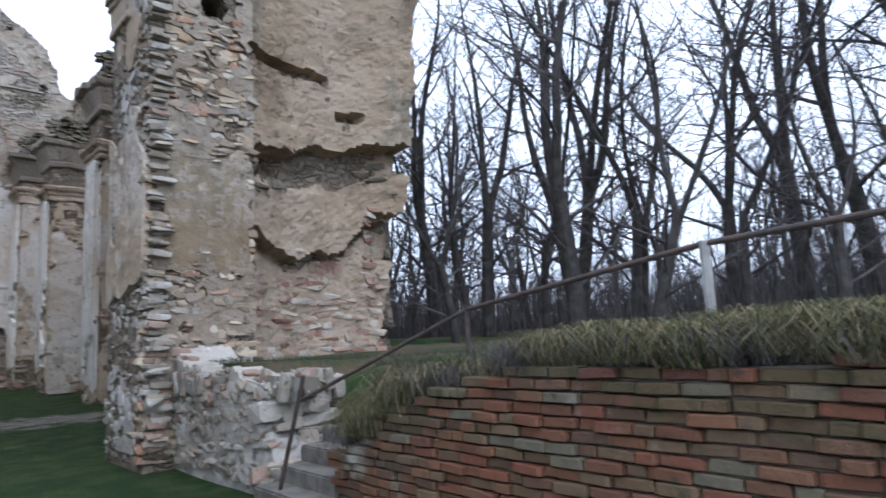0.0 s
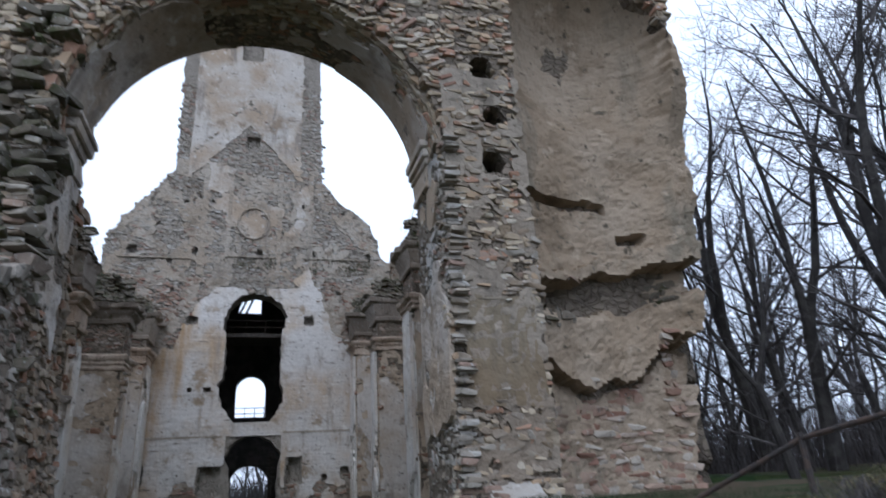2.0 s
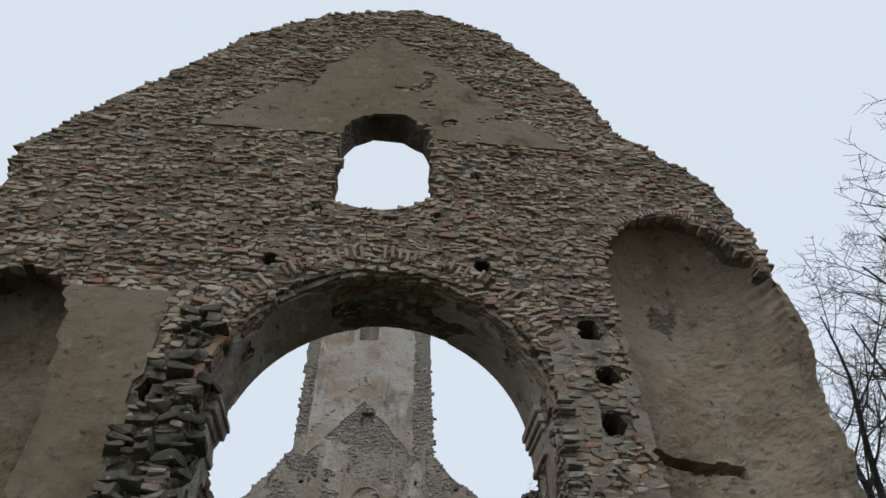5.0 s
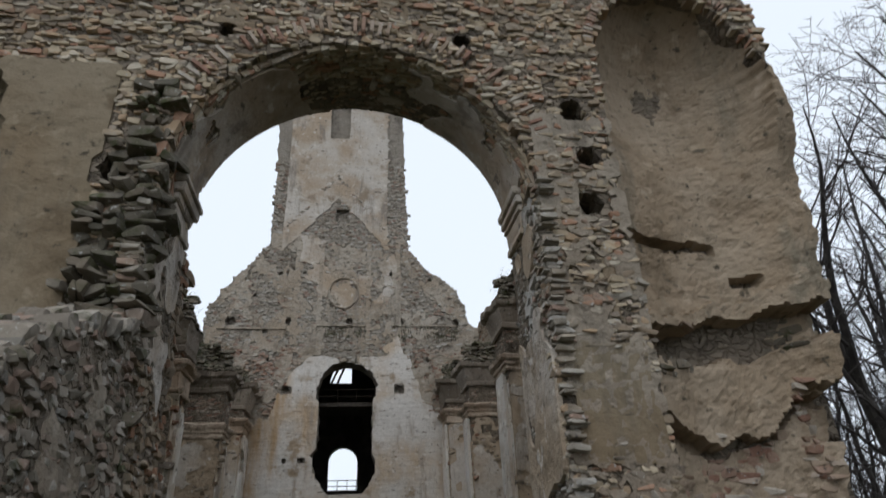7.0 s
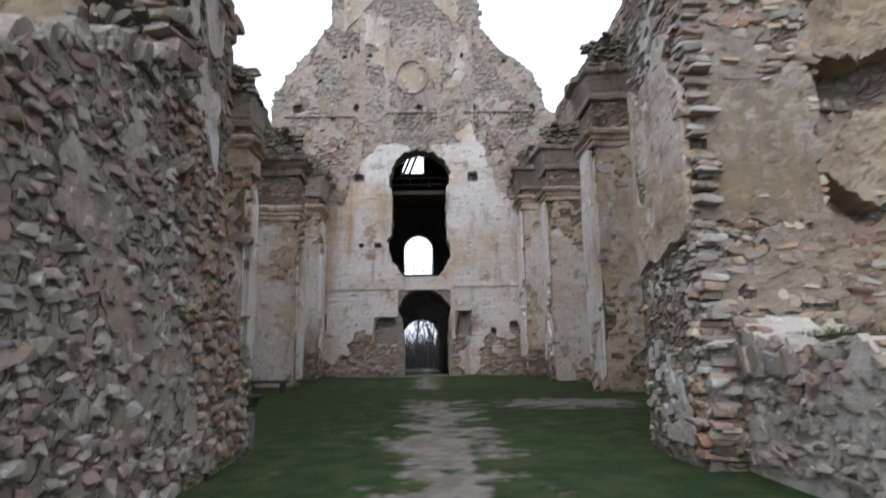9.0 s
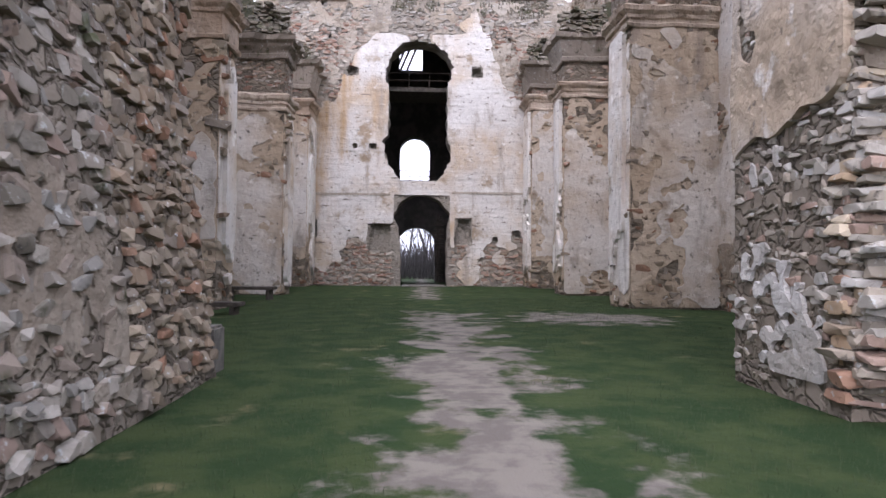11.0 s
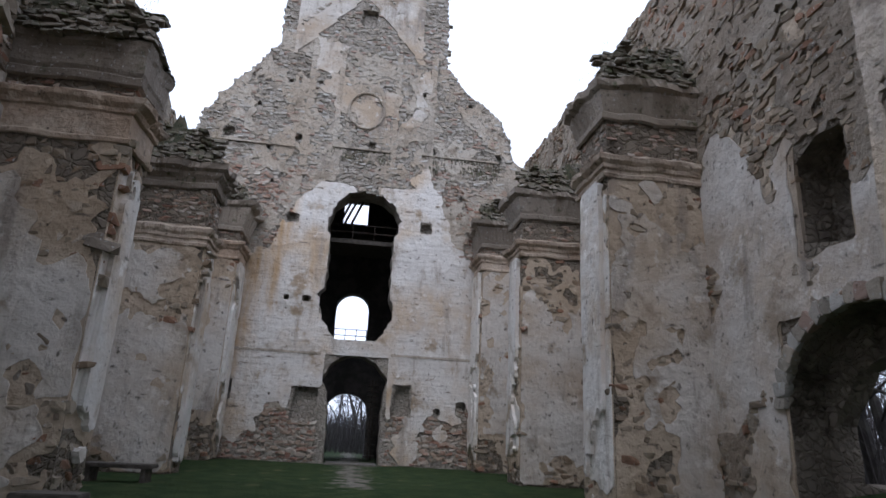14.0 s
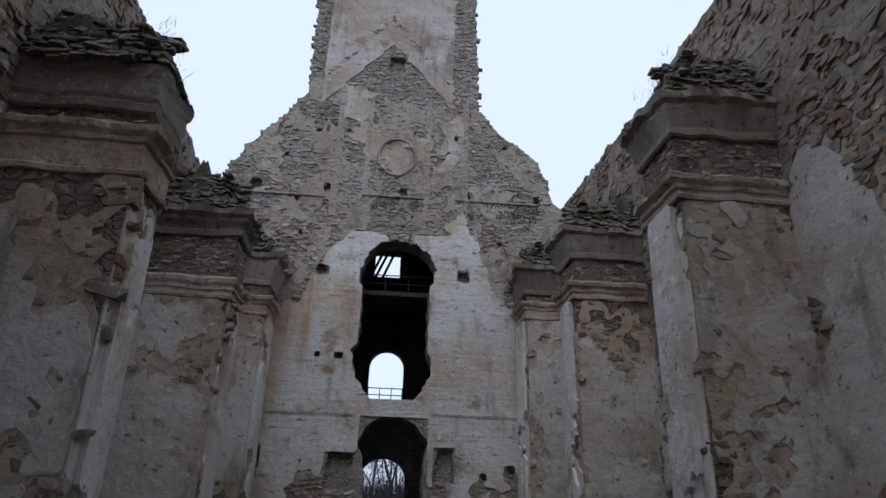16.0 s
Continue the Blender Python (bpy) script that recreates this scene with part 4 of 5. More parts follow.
coat("plaster", -9.3, 9.4, 0, 23, g_plaster, facing_y(AY), PLASTER_BROWN, arch_wall, 0.15, 0.05, 0.05)
lay("rubble", courses(-9.2, 9.3, 0, 24.4, lambda u, z: g_wall(u, z) and g_plaster(u, z) < 0.05, (0.1, 0.3), (0.06, 0.13), 8), facing_y(AY), STONE_OCHRE, arch_wall, (0.0, 0.1), None, 0, 2, 9)

mortar(-9.2, 9.3, 1, 23.5, lambda u, z: g_wall(u, z) and g_plaster(u, z) < 0.05, facing_y(AY), SMEAR_OCHRE, arch_wall, 81, -0.42, 0.03, 0.12)
# inner faces of the arch: plastered jambs, impost mouldings and soffit
for name, x, s in (("jamb", AX0, 1), ("jamb", AX1, -1)):
    def jm(u, z, x=x):
        e = fuzz(u * 0.9, z * 0.6, x) + 0.6 * fuzz(u * 2, z * 2, x)
        return 0.14 + 1.1 * e - 2 * max(0, 0.4 - math.hypot(u - 12.3, z - 2.3)) + min(0, (z - (4.6 if x < 0 else 2.8)) * 0.9) - max(0, (11.4 - u) * 0.6)
    coat("jamb_plaster", AY, AY + DEEP, 0.2, ASP, jm, facing_x(x, s), PLASTER_JAMB, arch_wall, 0.07, 0.04)
    lay("rubble", courses(AY, AY + DEEP - 0.05, 0, ASP, lambda u, z: jm(u, z) < 0.05, (0.08, 0.2), (0.045, 0.1), 31), facing_x(x, s), STONE_PALE if x > 0 else STONE_MIX, arch_wall, (-0.05, 0.05), None, 0, 2, 7)
    mortar(AY + 0.05, AY + DEEP - 0.05, 0.1, ASP, lambda u, z: jm(u, z) < 0.05, facing_x(x, s), SMEAR_PALE if x > 0 else SMEAR, arch_wall, 87, -0.3, 0.03, 0.07)
    bm = bmesh.new()
    for z0, z1, d in ((7.35, 7.5, 0.08), (7.5, 7.85, 0.05), (7.85, 8.0, 0.1), (8.0, 8.2, 0.17), (8.2, 8.35, 0.22)):
        xa, xb = sorted((x - s * 0.05, x + s * d))
        box(bm, (xa, AY + 0.9 - d, z0), (xb, AY + DEEP + 0.01 + d * 0.4, z1 + 0.004), 0.02)
    for v in bm.verts:
        v.co += Vector((fuzz(v.co.y * 3, v.co.z * 3, 1), fuzz(v.co.x * 3, v.co.z * 3, 2), fuzz(v.co.y * 3, v.co.x * 3, 3))) * 0.05
    part("impost", bm, PLASTER_GREY, arch_wall, "moulded impost block")
def soffit_place(u, z, d):
    a = math.pi * u
    return (ACX + (AR - 0.0 + d) * math.cos(a), AY + z, ASP + (AR + d) * math.sin(a))


coat("soffit_plaster", 0.0, 1.0, 0.25, DEEP, lambda u, z: 0.05 + 0.85 * blot(u * 9, z, 23) + (z - 0.9) * 0.4 - 2.2 * max(0, math.sin(math.pi * u) - 0.72), soffit_place, PLASTER_UPPER, arch_wall, 0.03, 0.05, 0.02)
lay("soffit_rubble", courses(0.1, math.pi * AR - 0.1, 0.1, DEEP - 0.05, lambda u, z: True, (0.12, 0.3), (0.06, 0.12), 35), lambda u, z, d: soffit_place(u / (math.pi * AR), z, d), STONE_OCHRE, arch_wall, (0.0, 0.05), None, 0, 36, 6)
bm = bmesh.new()
box(bm, (-5.2, AY + DEEP - 0.02, -0.6), (-3.2, 13.4, 7.3))
part("arch_wall_spur", bm, CORE, arch_wall)
lay("rubble", courses(AY + DEEP, 13.4, 0, 7.3, lambda u, z: True, (0.16, 0.4), (0.1, 0.2), 33), facing_x(-3.2, 1), STONE, arch_wall, (0.0, 0.1))
brick_me = bpy.data.meshes.new("brick")
bm = bmesh.new()
box(bm, (-0.5, -0.5, -0.5), (0.5, 0.5, 0.5))
bmesh.ops.bevel(bm, geom=bm.edges[:], offset=0.1, segments=1, affect="EDGES")
for v in bm.verts:
    v.co += Vector((fuzz(v.co.x * 3, v.co.y * 3, v.co.z * 3), fuzz(v.co.y * 3, v.co.z * 3, 4), fuzz(v.co.z * 3, v.co.x * 3, 8))) * 0.05
bm.to_mesh(brick_me)
bm.free()
brick_me.materials.append(BRICK)
mossy_me = brick_me.copy()
mossy_me.materials.clear()
mossy_me.materials.append(BRICK_MOSSY)
arch_me = brick_me.copy()
arch_me.materials.clear()
arch_me.materials.append(STONE_RED)
for k in range(54):
    a = math.pi * (0.12 + 0.76 * k / 53)
    rr = AR + 0.55 + 0.12 * fuzz(k * 0.4, 0, 2)
    if fuzz(k * 0.3, 3, 3) < -0.25:
        continue
    ob = new("brick", arch_me)
    ob.parent = arch_wall
    ob.matrix_basis = Matrix.Translation((ACX + rr * math.cos(a), AY + 0.1 - 0.08 * rnd.random(), ASP + rr * math.sin(a))) @ Matrix.Rotation(-a + math.pi / 2, 4, "Y") @ Matrix.Diagonal((0.085, 0.3, rnd.uniform(0.3, 0.5), 1))

# concave niches at both sides of the arch
def niche_depth(u, z, x0, x1, z1, depth, right):
    """Depth of a niche's concave back behind the wall's face; the south one is hung with broken shelves."""
    f = min(1.0, max(0.0, (u - x0) / (x1 - x0)))
    g = f if right else 1 - f
    d = depth * math.sin(math.pi * min(1, 0.08 + 0.72 * g)) ** 0.8
    dome = max(0.0, (z - (z1 - 2.0)) / 2.0)
    if right:
        side = ((u - 7.2) / 2.12) ** 2
        bowl = depth * 1.2 * math.sqrt(max(0.0, 1 - side - max(0.0, (z - 11.3) / 2.35) ** 2))
        k = max(0.0, min(1.0, (z - 8.6) / 2.2))
        d += (bowl - d) * k * k * (3 - 2 * k)
    else:
        d *= math.sqrt(max(0.0, 1 - min(1, dome) ** 2 * 0.85))
    if right:
        w = 0.16 * fuzz(u * 1.6, 1, 3) + 0.07 * fuzz(u * 5, 2, 3)
        zs = 7.42 - 0.12 * math.sin(math.pi * f) + 0.4 * w
        if 0.12 < f < 0.62 and abs(z - zs) < 0.09 + 0.3 * abs(w):
            d += 0.45
        za = 5.25 + 0.75 * f + w
        if za < z < za + 0.15 + 0.35 * f:
            d -= 0.16
        if za - 0.42 - 0.4 * math.sin(2.4 * f) < z < za:
            d += 0.55
        if z < za - 0.42:
            d -= 0.12
        zb = 4.1 - 0.9 * math.sin(math.pi * min(1, 1.15 * f)) + 0.15 * f + 1.3 * w
        if zb - 0.13 - 0.1 * abs(fuzz(u * 2, 5, 5)) < z < zb + 0.05:
            d += 0.5
        elif z < zb:
            d += 0.3
        if 0.66 < f < 0.82 and abs(z - 6.55 - 0.5 * (f - 0.7)) < 0.1:
            d += 0.4
        if f > 0.85 and 3.4 + w < z < 4.4 + w:
            d += 0.35
    d += 0.10 * fuzz(u * 0.8, z * 0.8, 5) + 0.04 * fuzz(u * 4, z * 4, 6) + 0.025 * fuzz(u * 11, z * 11, 7)
    return max(0.02, d)


def niche(name, x0, x1, z0, z1, depth, material, right):
    nu, nz = 70, int((z1 - z0) / 0.06)
    verts, faces = [], []
    for j in range(nz + 1):
        z = z0 + (z1 - z0) * j / nz
        for i in range(nu + 1):
            xr = float(np.interp(z, [1.2, 2.5, 5.9, 7.6, 9.9, 13.4], [8.75, 8.95, 9.5, 9.8, 9.75, 9.0])) if right else x1
            u = x0 + (xr - x0) * i / nu
            u2 = u + (0.12 * fuzz(z * 2.2, 4, 4) + 0.08 * fuzz(z * 6, 4, 4)) * (i / nu) ** 8
            verts.append((u2, AY + niche_depth(u, z, x0, x1, z1, depth, right), z))
    for j in range(nz):
        for i in range(nu):
            q = j * (nu + 1) + i
            faces.append((q, q + 1, q + nu + 2, q + nu + 1))
    return mesh_ob(name, verts, faces, material, arch_wall)


niche("niche", 5.1, 9.25, 1.2, 13.7, 1.25, PLASTER_BUFF, True)
niche("niche", -9.2, -5.2, 3.0, 10.8, 1.3, PLASTER_BROWN, False)


def niche_face(u, z, d):
    return (u, AY + niche_depth(u, z, 5.1, 9.25, 13.45, 1.25, True) + d, z)


def bare(u, z):
    f = (u - 5.1) / 4.15
    return 5.2 < u < 8.9 and (z < 3.2 - 0.6 * math.sin(math.pi * f) + 0.8 * blot(u, z, 8) or (f > 0.8 and z < 4.6) or abs(z - (5.1 + 0.75 * f)) < 0.22 and fuzz(u * 2, z, 9) > -0.1)


lay("rubble", courses(5.2, 9.0, 1.3, 6.2, bare, (0.14, 0.4), (0.08, 0.18), 71), niche_face, STONE_RED, arch_wall, (0.0, 0.08), None, 0, 72, 8)

# thin brick arch over the niche
for k in range(50):
    a = math.pi * (0.25 + 0.73 * k / 49)
    if fuzz(k * 0.35, 5, 3) < -0.3:
        continue
    ob = new("brick", arch_me)
    ob.parent = arch_wall
    ob.matrix_basis = Matrix.Translation((7.2 + 2.1 * math.cos(a), AY + 0.1 - 0.05 * rnd.random(), 11.35 + 2.36 * math.sin(a))) @ Matrix.Rotation(-a + math.pi / 2, 4, "Y") @ Matrix.Diagonal((0.075, 0.3, rnd.uniform(0.15, 0.26), 1))


# mossy stones below the overhang; their dark tone also paints its shade
def shaded_mossy_ledge(u, z):
    f = (u - 5.1) / 4.15
    return 5.5 < u < 9.0 and abs(z - (4.75 + 0.75 * f)) < 0.3 + 0.3 * fuzz(u * 1.5, z, 6) and g_clear(u, z)


lay("dark_rubble", courses(5.4, 9.1, 4.2, 6.2, shaded_mossy_ledge, (0.14, 0.4), (0.08, 0.18), 73), niche_face, STONE_DARK, arch_wall, (0.0, 0.12), None, 0, 74, 14)

# torn wall ends that stand out beside the arch
def tear(u0, u1, z0, z1, seed, near=None, count=0):
    def keep(u, z):
        f = (z - z0) / (z1 - z0)
        return u0 + 0.25 * fuzz(z, seed, 0) < u < u1 - (u1 - u0) * 0.45 * f + 0.3 * fuzz(z * 1.3, seed, 1) and g_clear(u, z)
    lay("rubble", courses(u0 - 0.2, u1 + 0.2, z0, z1, keep, (0.14, 0.42), (0.06, 0.15), seed), facing_y(AY), STONE_MIX, arch_wall, (-0.07, 0.11), near, count, seed, 13, (0.4, 0.75))


mortar(3.6, 5.3, 0.3, 9.6, lambda u, z: g_clear(u, z), facing_y(AY), SMEAR, arch_wall, 84, 0.1, 0.05)
tear(3.75, 5.35, 4.6, 9.6, 41)
tear(3.75, 5.3, 1.2, 3.2, 42)
def tear_left(u, z):
    f = (z - 3.5) / 6
    return -4.35 + 0.5 * max(0, f) + 0.25 * fuzz(z, 3, 0) < u < -3.0
lay("rubble", courses(-4.8, -3.0, 3.2, 9.6, tear_left, (0.14, 0.45), (0.08, 0.2), 44), facing_y(AY), STONE_DARK, arch_wall, (-0.05, 0.4), None, 0, 45, 22, (0.4, 0.75))

# ---- chancel walls ----
def north_face(u, z, d):
    """Face of the north chancel wall, which leans out towards its foot."""
    return (-2.95 + 0.5 * max(0.0, 1 - max(z, -0.2) / 4.0) - d, u, z)


chancel_n = setting("wall_chancel_north", "broken grey rubble chancel wall with a mossy top", "wall")
N_OUT = ragged([(2.5, -0.3), (AY, -0.3), (AY, 5.2), (10.2, 4.9), (9.1, 4.5), (8.0, 4.0), (7.0, 3.35), (5.5, 2.9), (4.0, 2.2), (2.6, 1.4)], 0.25, 0.12)
slab("wall_core", N_OUT, [], north_face, 0, 1.4, CORE, chancel_n)
lay("rubble", courses(2.5, AY + 0.2, 0, 5.2, lambda u, z: inside(N_OUT, u, z), (0.09, 0.24), (0.06, 0.13), 51), north_face, STONE_MOSSY, chancel_n, (-0.03, 0.1), (9.0, 1.6), 300, 52, 16)
mortar(2.6, AY, 0, 5, lambda u, z: inside(N_OUT, u, z), north_face, SMEAR, chancel_n, 82, -0.32, 0.03)
N_TOPS = courses(2.6, AY, 0, 1.4, lambda u, v: True, (0.25, 0.5), (0.2, 0.4), 53)


def n_top(u):
    return float(np.interp(u, [2.6, 4, 5.5, 7, 8, 9.1, 10.2, 10.7], [1.4, 2.2, 2.9, 3.35, 4.0, 4.5, 4.9, 5.2]))


lay("cap_stones", N_TOPS, lambda u, v, d: (-2.9 - v, u, n_top(u) - d), STONE_MOSSY, chancel_n, (0.05, 0.2), None, 0, 54, 12)

foot = ragged([(AY, -0.5), (12.65, -0.5), (12.65, 3.0), (12.0, 4.2), (AY, 5.0)], 0.3, 0.06)
slab("wall_foot", foot, [], north_face, 0.0, 1.0, CORE, chancel_n)
lay("rubble", courses(AY, 12.7, 0, 4.6, lambda u, z: inside(foot, u, z), (0.1, 0.26), (0.06, 0.14), 56), north_face, STONE, chancel_n, (-0.02, 0.12), None, 0, 57)
stub = setting("wall_chancel_south", "whitish rubble stump of the chancel wall with moss on top", "wall")
S_OUT = ragged([(7.55, -0.3), (AY, -0.3), (AY, 1.7), (10.4, 1.5), (10.1, 1.4), (8.8, 1.32), (7.6, 1.22)], 0.25, 0.08)
slab("wall_core", S_OUT, [], facing_x(4.0, -1), 0, 0.85, SMEAR_PALE, stub)
lay("rubble", courses(7.5, AY + 0.1, 0, 2.2, lambda u, z: inside(S_OUT, u, z), (0.08, 0.22), (0.05, 0.11), 61), facing_x(4.0, -1), STONE_PALE, stub, (-0.02, 0.12), (8.5, 0.8), 300, 62)
lay("rubble", courses(3.95, 4.9, 0, 1.25, lambda u, z: 3.98 < u < 4.8, (0.18, 0.4), (0.12, 0.22), 63), facing_y(7.55), STONE_PALE, stub, (0.0, 0.1), None, 0, 64)
lay("cap_stones", courses(7.6, 10.3, 0, 0.85, lambda u, v: True, (0.1, 0.24), (0.08, 0.18), 65), lambda u, v, d: (4.0 + v, u, 1.26 - d), STONE_MOSSY, stub, (0.0, 0.1), None, 0, 66, 12)
mound("moss", 4.45, 9.2, 1.22, 0.36, 1.2, 0.2, stub, 19, MOSS, 24)

mortar(7.6, AY, 0, 2.0, lambda u, z: inside(S_OUT, u, z), facing_x(4.0, -1), SMEAR_PALE, stub, 83, -0.05, 0.045, 0.07)

# ---- brick retaining wall ----
brick_wall = setting("wall_brick", "old red brick retaining wall with eroded joints and moss", "wall")


def brick_top(y):
    return float(np.interp(y, [-6, 1.4, 3.8, 4.5, 5.1, 5.7, 6.1], [1.6, 1.5, 1.42, 1.25, 1.12, 0.82, 0.6]))


B_OUT = [(-6, -0.3), (6.1, -0.3), (6.1, 0.55), (5.7, 0.78), (5.1, 1.08), (4.5, 1.2), (3.8, 1.36), (1.4, 1.45), (-6, 1.55)]
slab("wall_core", B_OUT, [], facing_x(4.07, -1), 0, 0.28, MORTAR, brick_wall)
course_h = 0.085
brick_spots = []
z = -0.1
row = 0
while z < 1.6:
    y = -6 + (0.13 if row % 2 else 0) + rnd.uniform(-0.03, 0.03)
    while y < 6.1:
        ln = rnd.choice((0.28, 0.28, 0.14, 0.25))
        if z + course_h < brick_top(y + ln / 2) + 0.02:
            brick_spots.append((y + ln / 2, z + course_h / 2 + 0.012 * fuzz(y * 0.8, z, 3), ln))
        y += ln + 0.006
    z += course_h
    row += 1
brick_spots.sort(key=lambda b: abs(b[0] - 3.6) + 0.6 * abs(b[1] - 1.2))

# ---- steps ----
def flight():
    for k in range(7):
        st = tagged(new("stone_step"), "worn grey stone step between broken walls", "step", "steps to the terrace")
        bm = bmesh.new()
        x = 3.75 + 0.3 * k
        box(bm, (x, 6.25 + 0.02 * fuzz(k, 1, 1), -0.1 + 0.18 * k), (x + 0.42, 7.5, 0.1 + 0.18 * k), 0.02)
        part("tread", bm, STEPSTONE, st)


flight()

# ---- loose things in the nave ----
block = tagged(new("stone_block"), "dark squared stone block at the foot of the arch", "stone block")
bm = bmesh.new()
box(bm, (-2.95, 12.75, -0.3), (-2.5, 13.2, 0.42), 0.03)
part("body", bm, STEPSTONE, block)
for x0, x1, y0, y1, z in ((-5.35, -4.3, 20.2, 20.75, 0.14), (-6.6, -4.9, 26.2, 26.9, 0.28)):
    plank = tagged(new("timber_plank"), "dark old timber planks lying low by the pier", "plank", "planks by the north piers")
    bm = bmesh.new()
    box(bm, (x0, y0, z), (x1, y1, z + 0.1), 0.02)
    part("board", bm, WOOD, plank)
    for x in (x0 + 0.15, x1 - 0.25):
        bm = bmesh.new()
        box(bm, (x, y0 + 0.05, -0.1), (x + 0.12, y1 - 0.05, z), 0.01)
        part("support", bm, WOOD, plank)

# ---- railing ----
railing = tagged(new("handrail"), "thin rusty iron handrail beside the steps and terrace", "railing")
R_PTS = [(3.95, 6.75, 1.05), (4.6, 4.79, 1.9), (4.6, 2.47, 2.2), (4.6, -1.5, 2.35)]
bm = bmesh.new()
tube(bm, R_PTS, 0.022, 8)
part("rail", bm, IRON, railing)
for p0, p1 in (((3.85, 7.1, 0.0), (3.95, 6.68, 1.32)), ((4.6, 4.79, 1.2), (4.6, 4.79, 1.95)), ((4.6, 2.47, 1.5), (4.6, 2.47, 2.22)), ((4.6, -1.5, 1.5), (4.6, -1.5, 2.36))):
    bm = bmesh.new()
    pale = p0[1] == 2.47
    tube(bm, [p0, p1], 0.036 if pale else 0.024, 8)
    part("post", bm, STEPSTONE_PALE if pale else IRON, railing, "pale concrete post" if pale else "")

# ---- trees ----
def limb(bm, p, d, length, r0, r1, n, wander, lift, rg, sides):
    """One tapered, wandering branch; gives its points and radii."""
    pts, rad = [Vector(p)], [r0]
    q, dd = Vector(p), Vector(d).normalized()
    for k in range(n):
        dd = (dd + Vector((rg.uniform(-1, 1), rg.uniform(-1, 1), rg.uniform(-1, 1))) * wander + Vector((0, 0, lift))).normalized()
        q = q + dd * length / n
        pts.append(q.copy())
        rad.append(r0 + (r1 - r0) * (k + 1) / n)
    tube(bm, pts, rad, sides)
    return pts, rad, dd


def branch_out(bm, pts, rad, length, level, rg):
    """Side branches along a limb, finer level by level."""
    count, reach, sides = ((10, 0.55, 4), (6, 0.5, 3), (5, 0.55, 3))[level]
    n = len(pts) - 1
    for k in range(count):
        f = min(0.98, 0.16 + 0.84 * (k + rg.random()) / count)
        i = min(n - 1, int(f * n))
        base = pts[i].lerp(pts[i + 1], f * n - i)
        along = (pts[i + 1] - pts[i]).normalized()
        out = Vector((rg.uniform(-1, 1), rg.uniform(-1, 1), rg.uniform(-0.35, 0.35))).normalized()
        d = along * rg.uniform(0.45, 0.8) + out * 0.8
        ln = length * reach * (1.15 - 0.6 * f) * rg.uniform(0.7, 1.25)
        r = max(0.0075, rad[i] * rg.uniform(0.38, 0.55))
        p2, r2, _ = limb(bm, base, d, ln, r, max(0.004, r * 0.3), (5, 4, 3)[level], 0.22, 0.07, rg, sides)
        if level < 2:
            branch_out(bm, p2, r2, ln, level + 1, rg)


def tree(name, seed, height, radius, leaders):
    """A bare tree: leaning trunk that divides into leaders, limbs and fine twigs."""
    rg = random.Random(seed)
    t = tagged(new(name), "tall bare winter tree with dark trunk and fine twigs", "tree", "bare trees of the wood")
    trunk, twigs = bmesh.new(), bmesh.new()
    fork = height * rg.uniform(0.24, 0.36)
    pts, rad, d = limb(trunk, (0, 0, -0.4), (rg.uniform(-0.16, 0.16), rg.uniform(-0.16, 0.16), 1), fork, radius * 1.15, radius * 0.85, 5, 0.06, 0.02, rg, 9)
    for k in range(leaders):
        a = 2 * math.pi * (k + rg.random() * 0.6) / leaders
        lean = rg.uniform(0.14, 0.5)
        q = (d + Vector((math.cos(a), math.sin(a), 0)) * lean).normalized()
        r = radius * rg.uniform(0.5, 0.72)
        p2, r2, _ = limb(trunk, pts[-1] - Vector((0, 0, 0.12)), q, height * rg.uniform(0.55, 0.72), r, 0.02, 9, 0.13, 0.06, rg, 6)
        branch_out(twigs, p2, r2, height * 0.5, 0, rg)
    for k in range(3):
        i = rg.randrange(2, 5)
        a = rg.uniform(0, 2 * math.pi)
        p2, r2, _ = limb(twigs, pts[i], (math.cos(a), math.sin(a), 0.35), height * 0.3, radius * 0.3, 0.012, 6, 0.2, 0.06, rg, 5)
        branch_out(twigs, p2, r2, height * 0.28, 1, rg)
    part("trunk", trunk, BARK, t)
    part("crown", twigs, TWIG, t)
    return t


TREES = [tree("tree", 5, 11.5, 0.17, 3), tree("tree", 6, 12.5, 0.21, 2), tree("tree", 9, 10.5, 0.14, 2), tree("tree", 12, 11.5, 0.18, 4), tree("tree", 21, 11.5, 0.12, 1)]
spots = []
tr = random.Random(3)
while len(spots) < 22:
    a = radians(tr.uniform(-12, 55))
    d = 15.5 + 9 * tr.random()
    x, y = 0.5 + d * math.cos(a), 0.5 + d * math.sin(a)
    if x > 10.3 and all((x - u) ** 2 + (y - v) ** 2 > 4.5 for u, v in spots):
        spots.append((x, y))
while len(spots) < 76:
    a = radians(tr.uniform(-14, 56))
    d = 25 + 50 * tr.random() ** 1.2
    x, y = 0.5 + d * math.cos(a), 0.5 + d * math.sin(a)
    if x > 13 and all((x - u) ** 2 + (y - v) ** 2 > 4.5 for u, v in spots):
        spots.append((x, y))
while len(spots) < 92:
    a = radians(tr.uniform(44, 66))
    d = 22 + 16 * tr.random()
    x, y = 0.5 + d * math.cos(a), 0.5 + d * math.sin(a)
    if x > 11.5 and all((x - u) ** 2 + (y - v) ** 2 > 3 for u, v in spots):
        spots.append((x, y))
for k in range(34):
    spots.append((tr.uniform(-16, 14), tr.uniform(66, 105)))
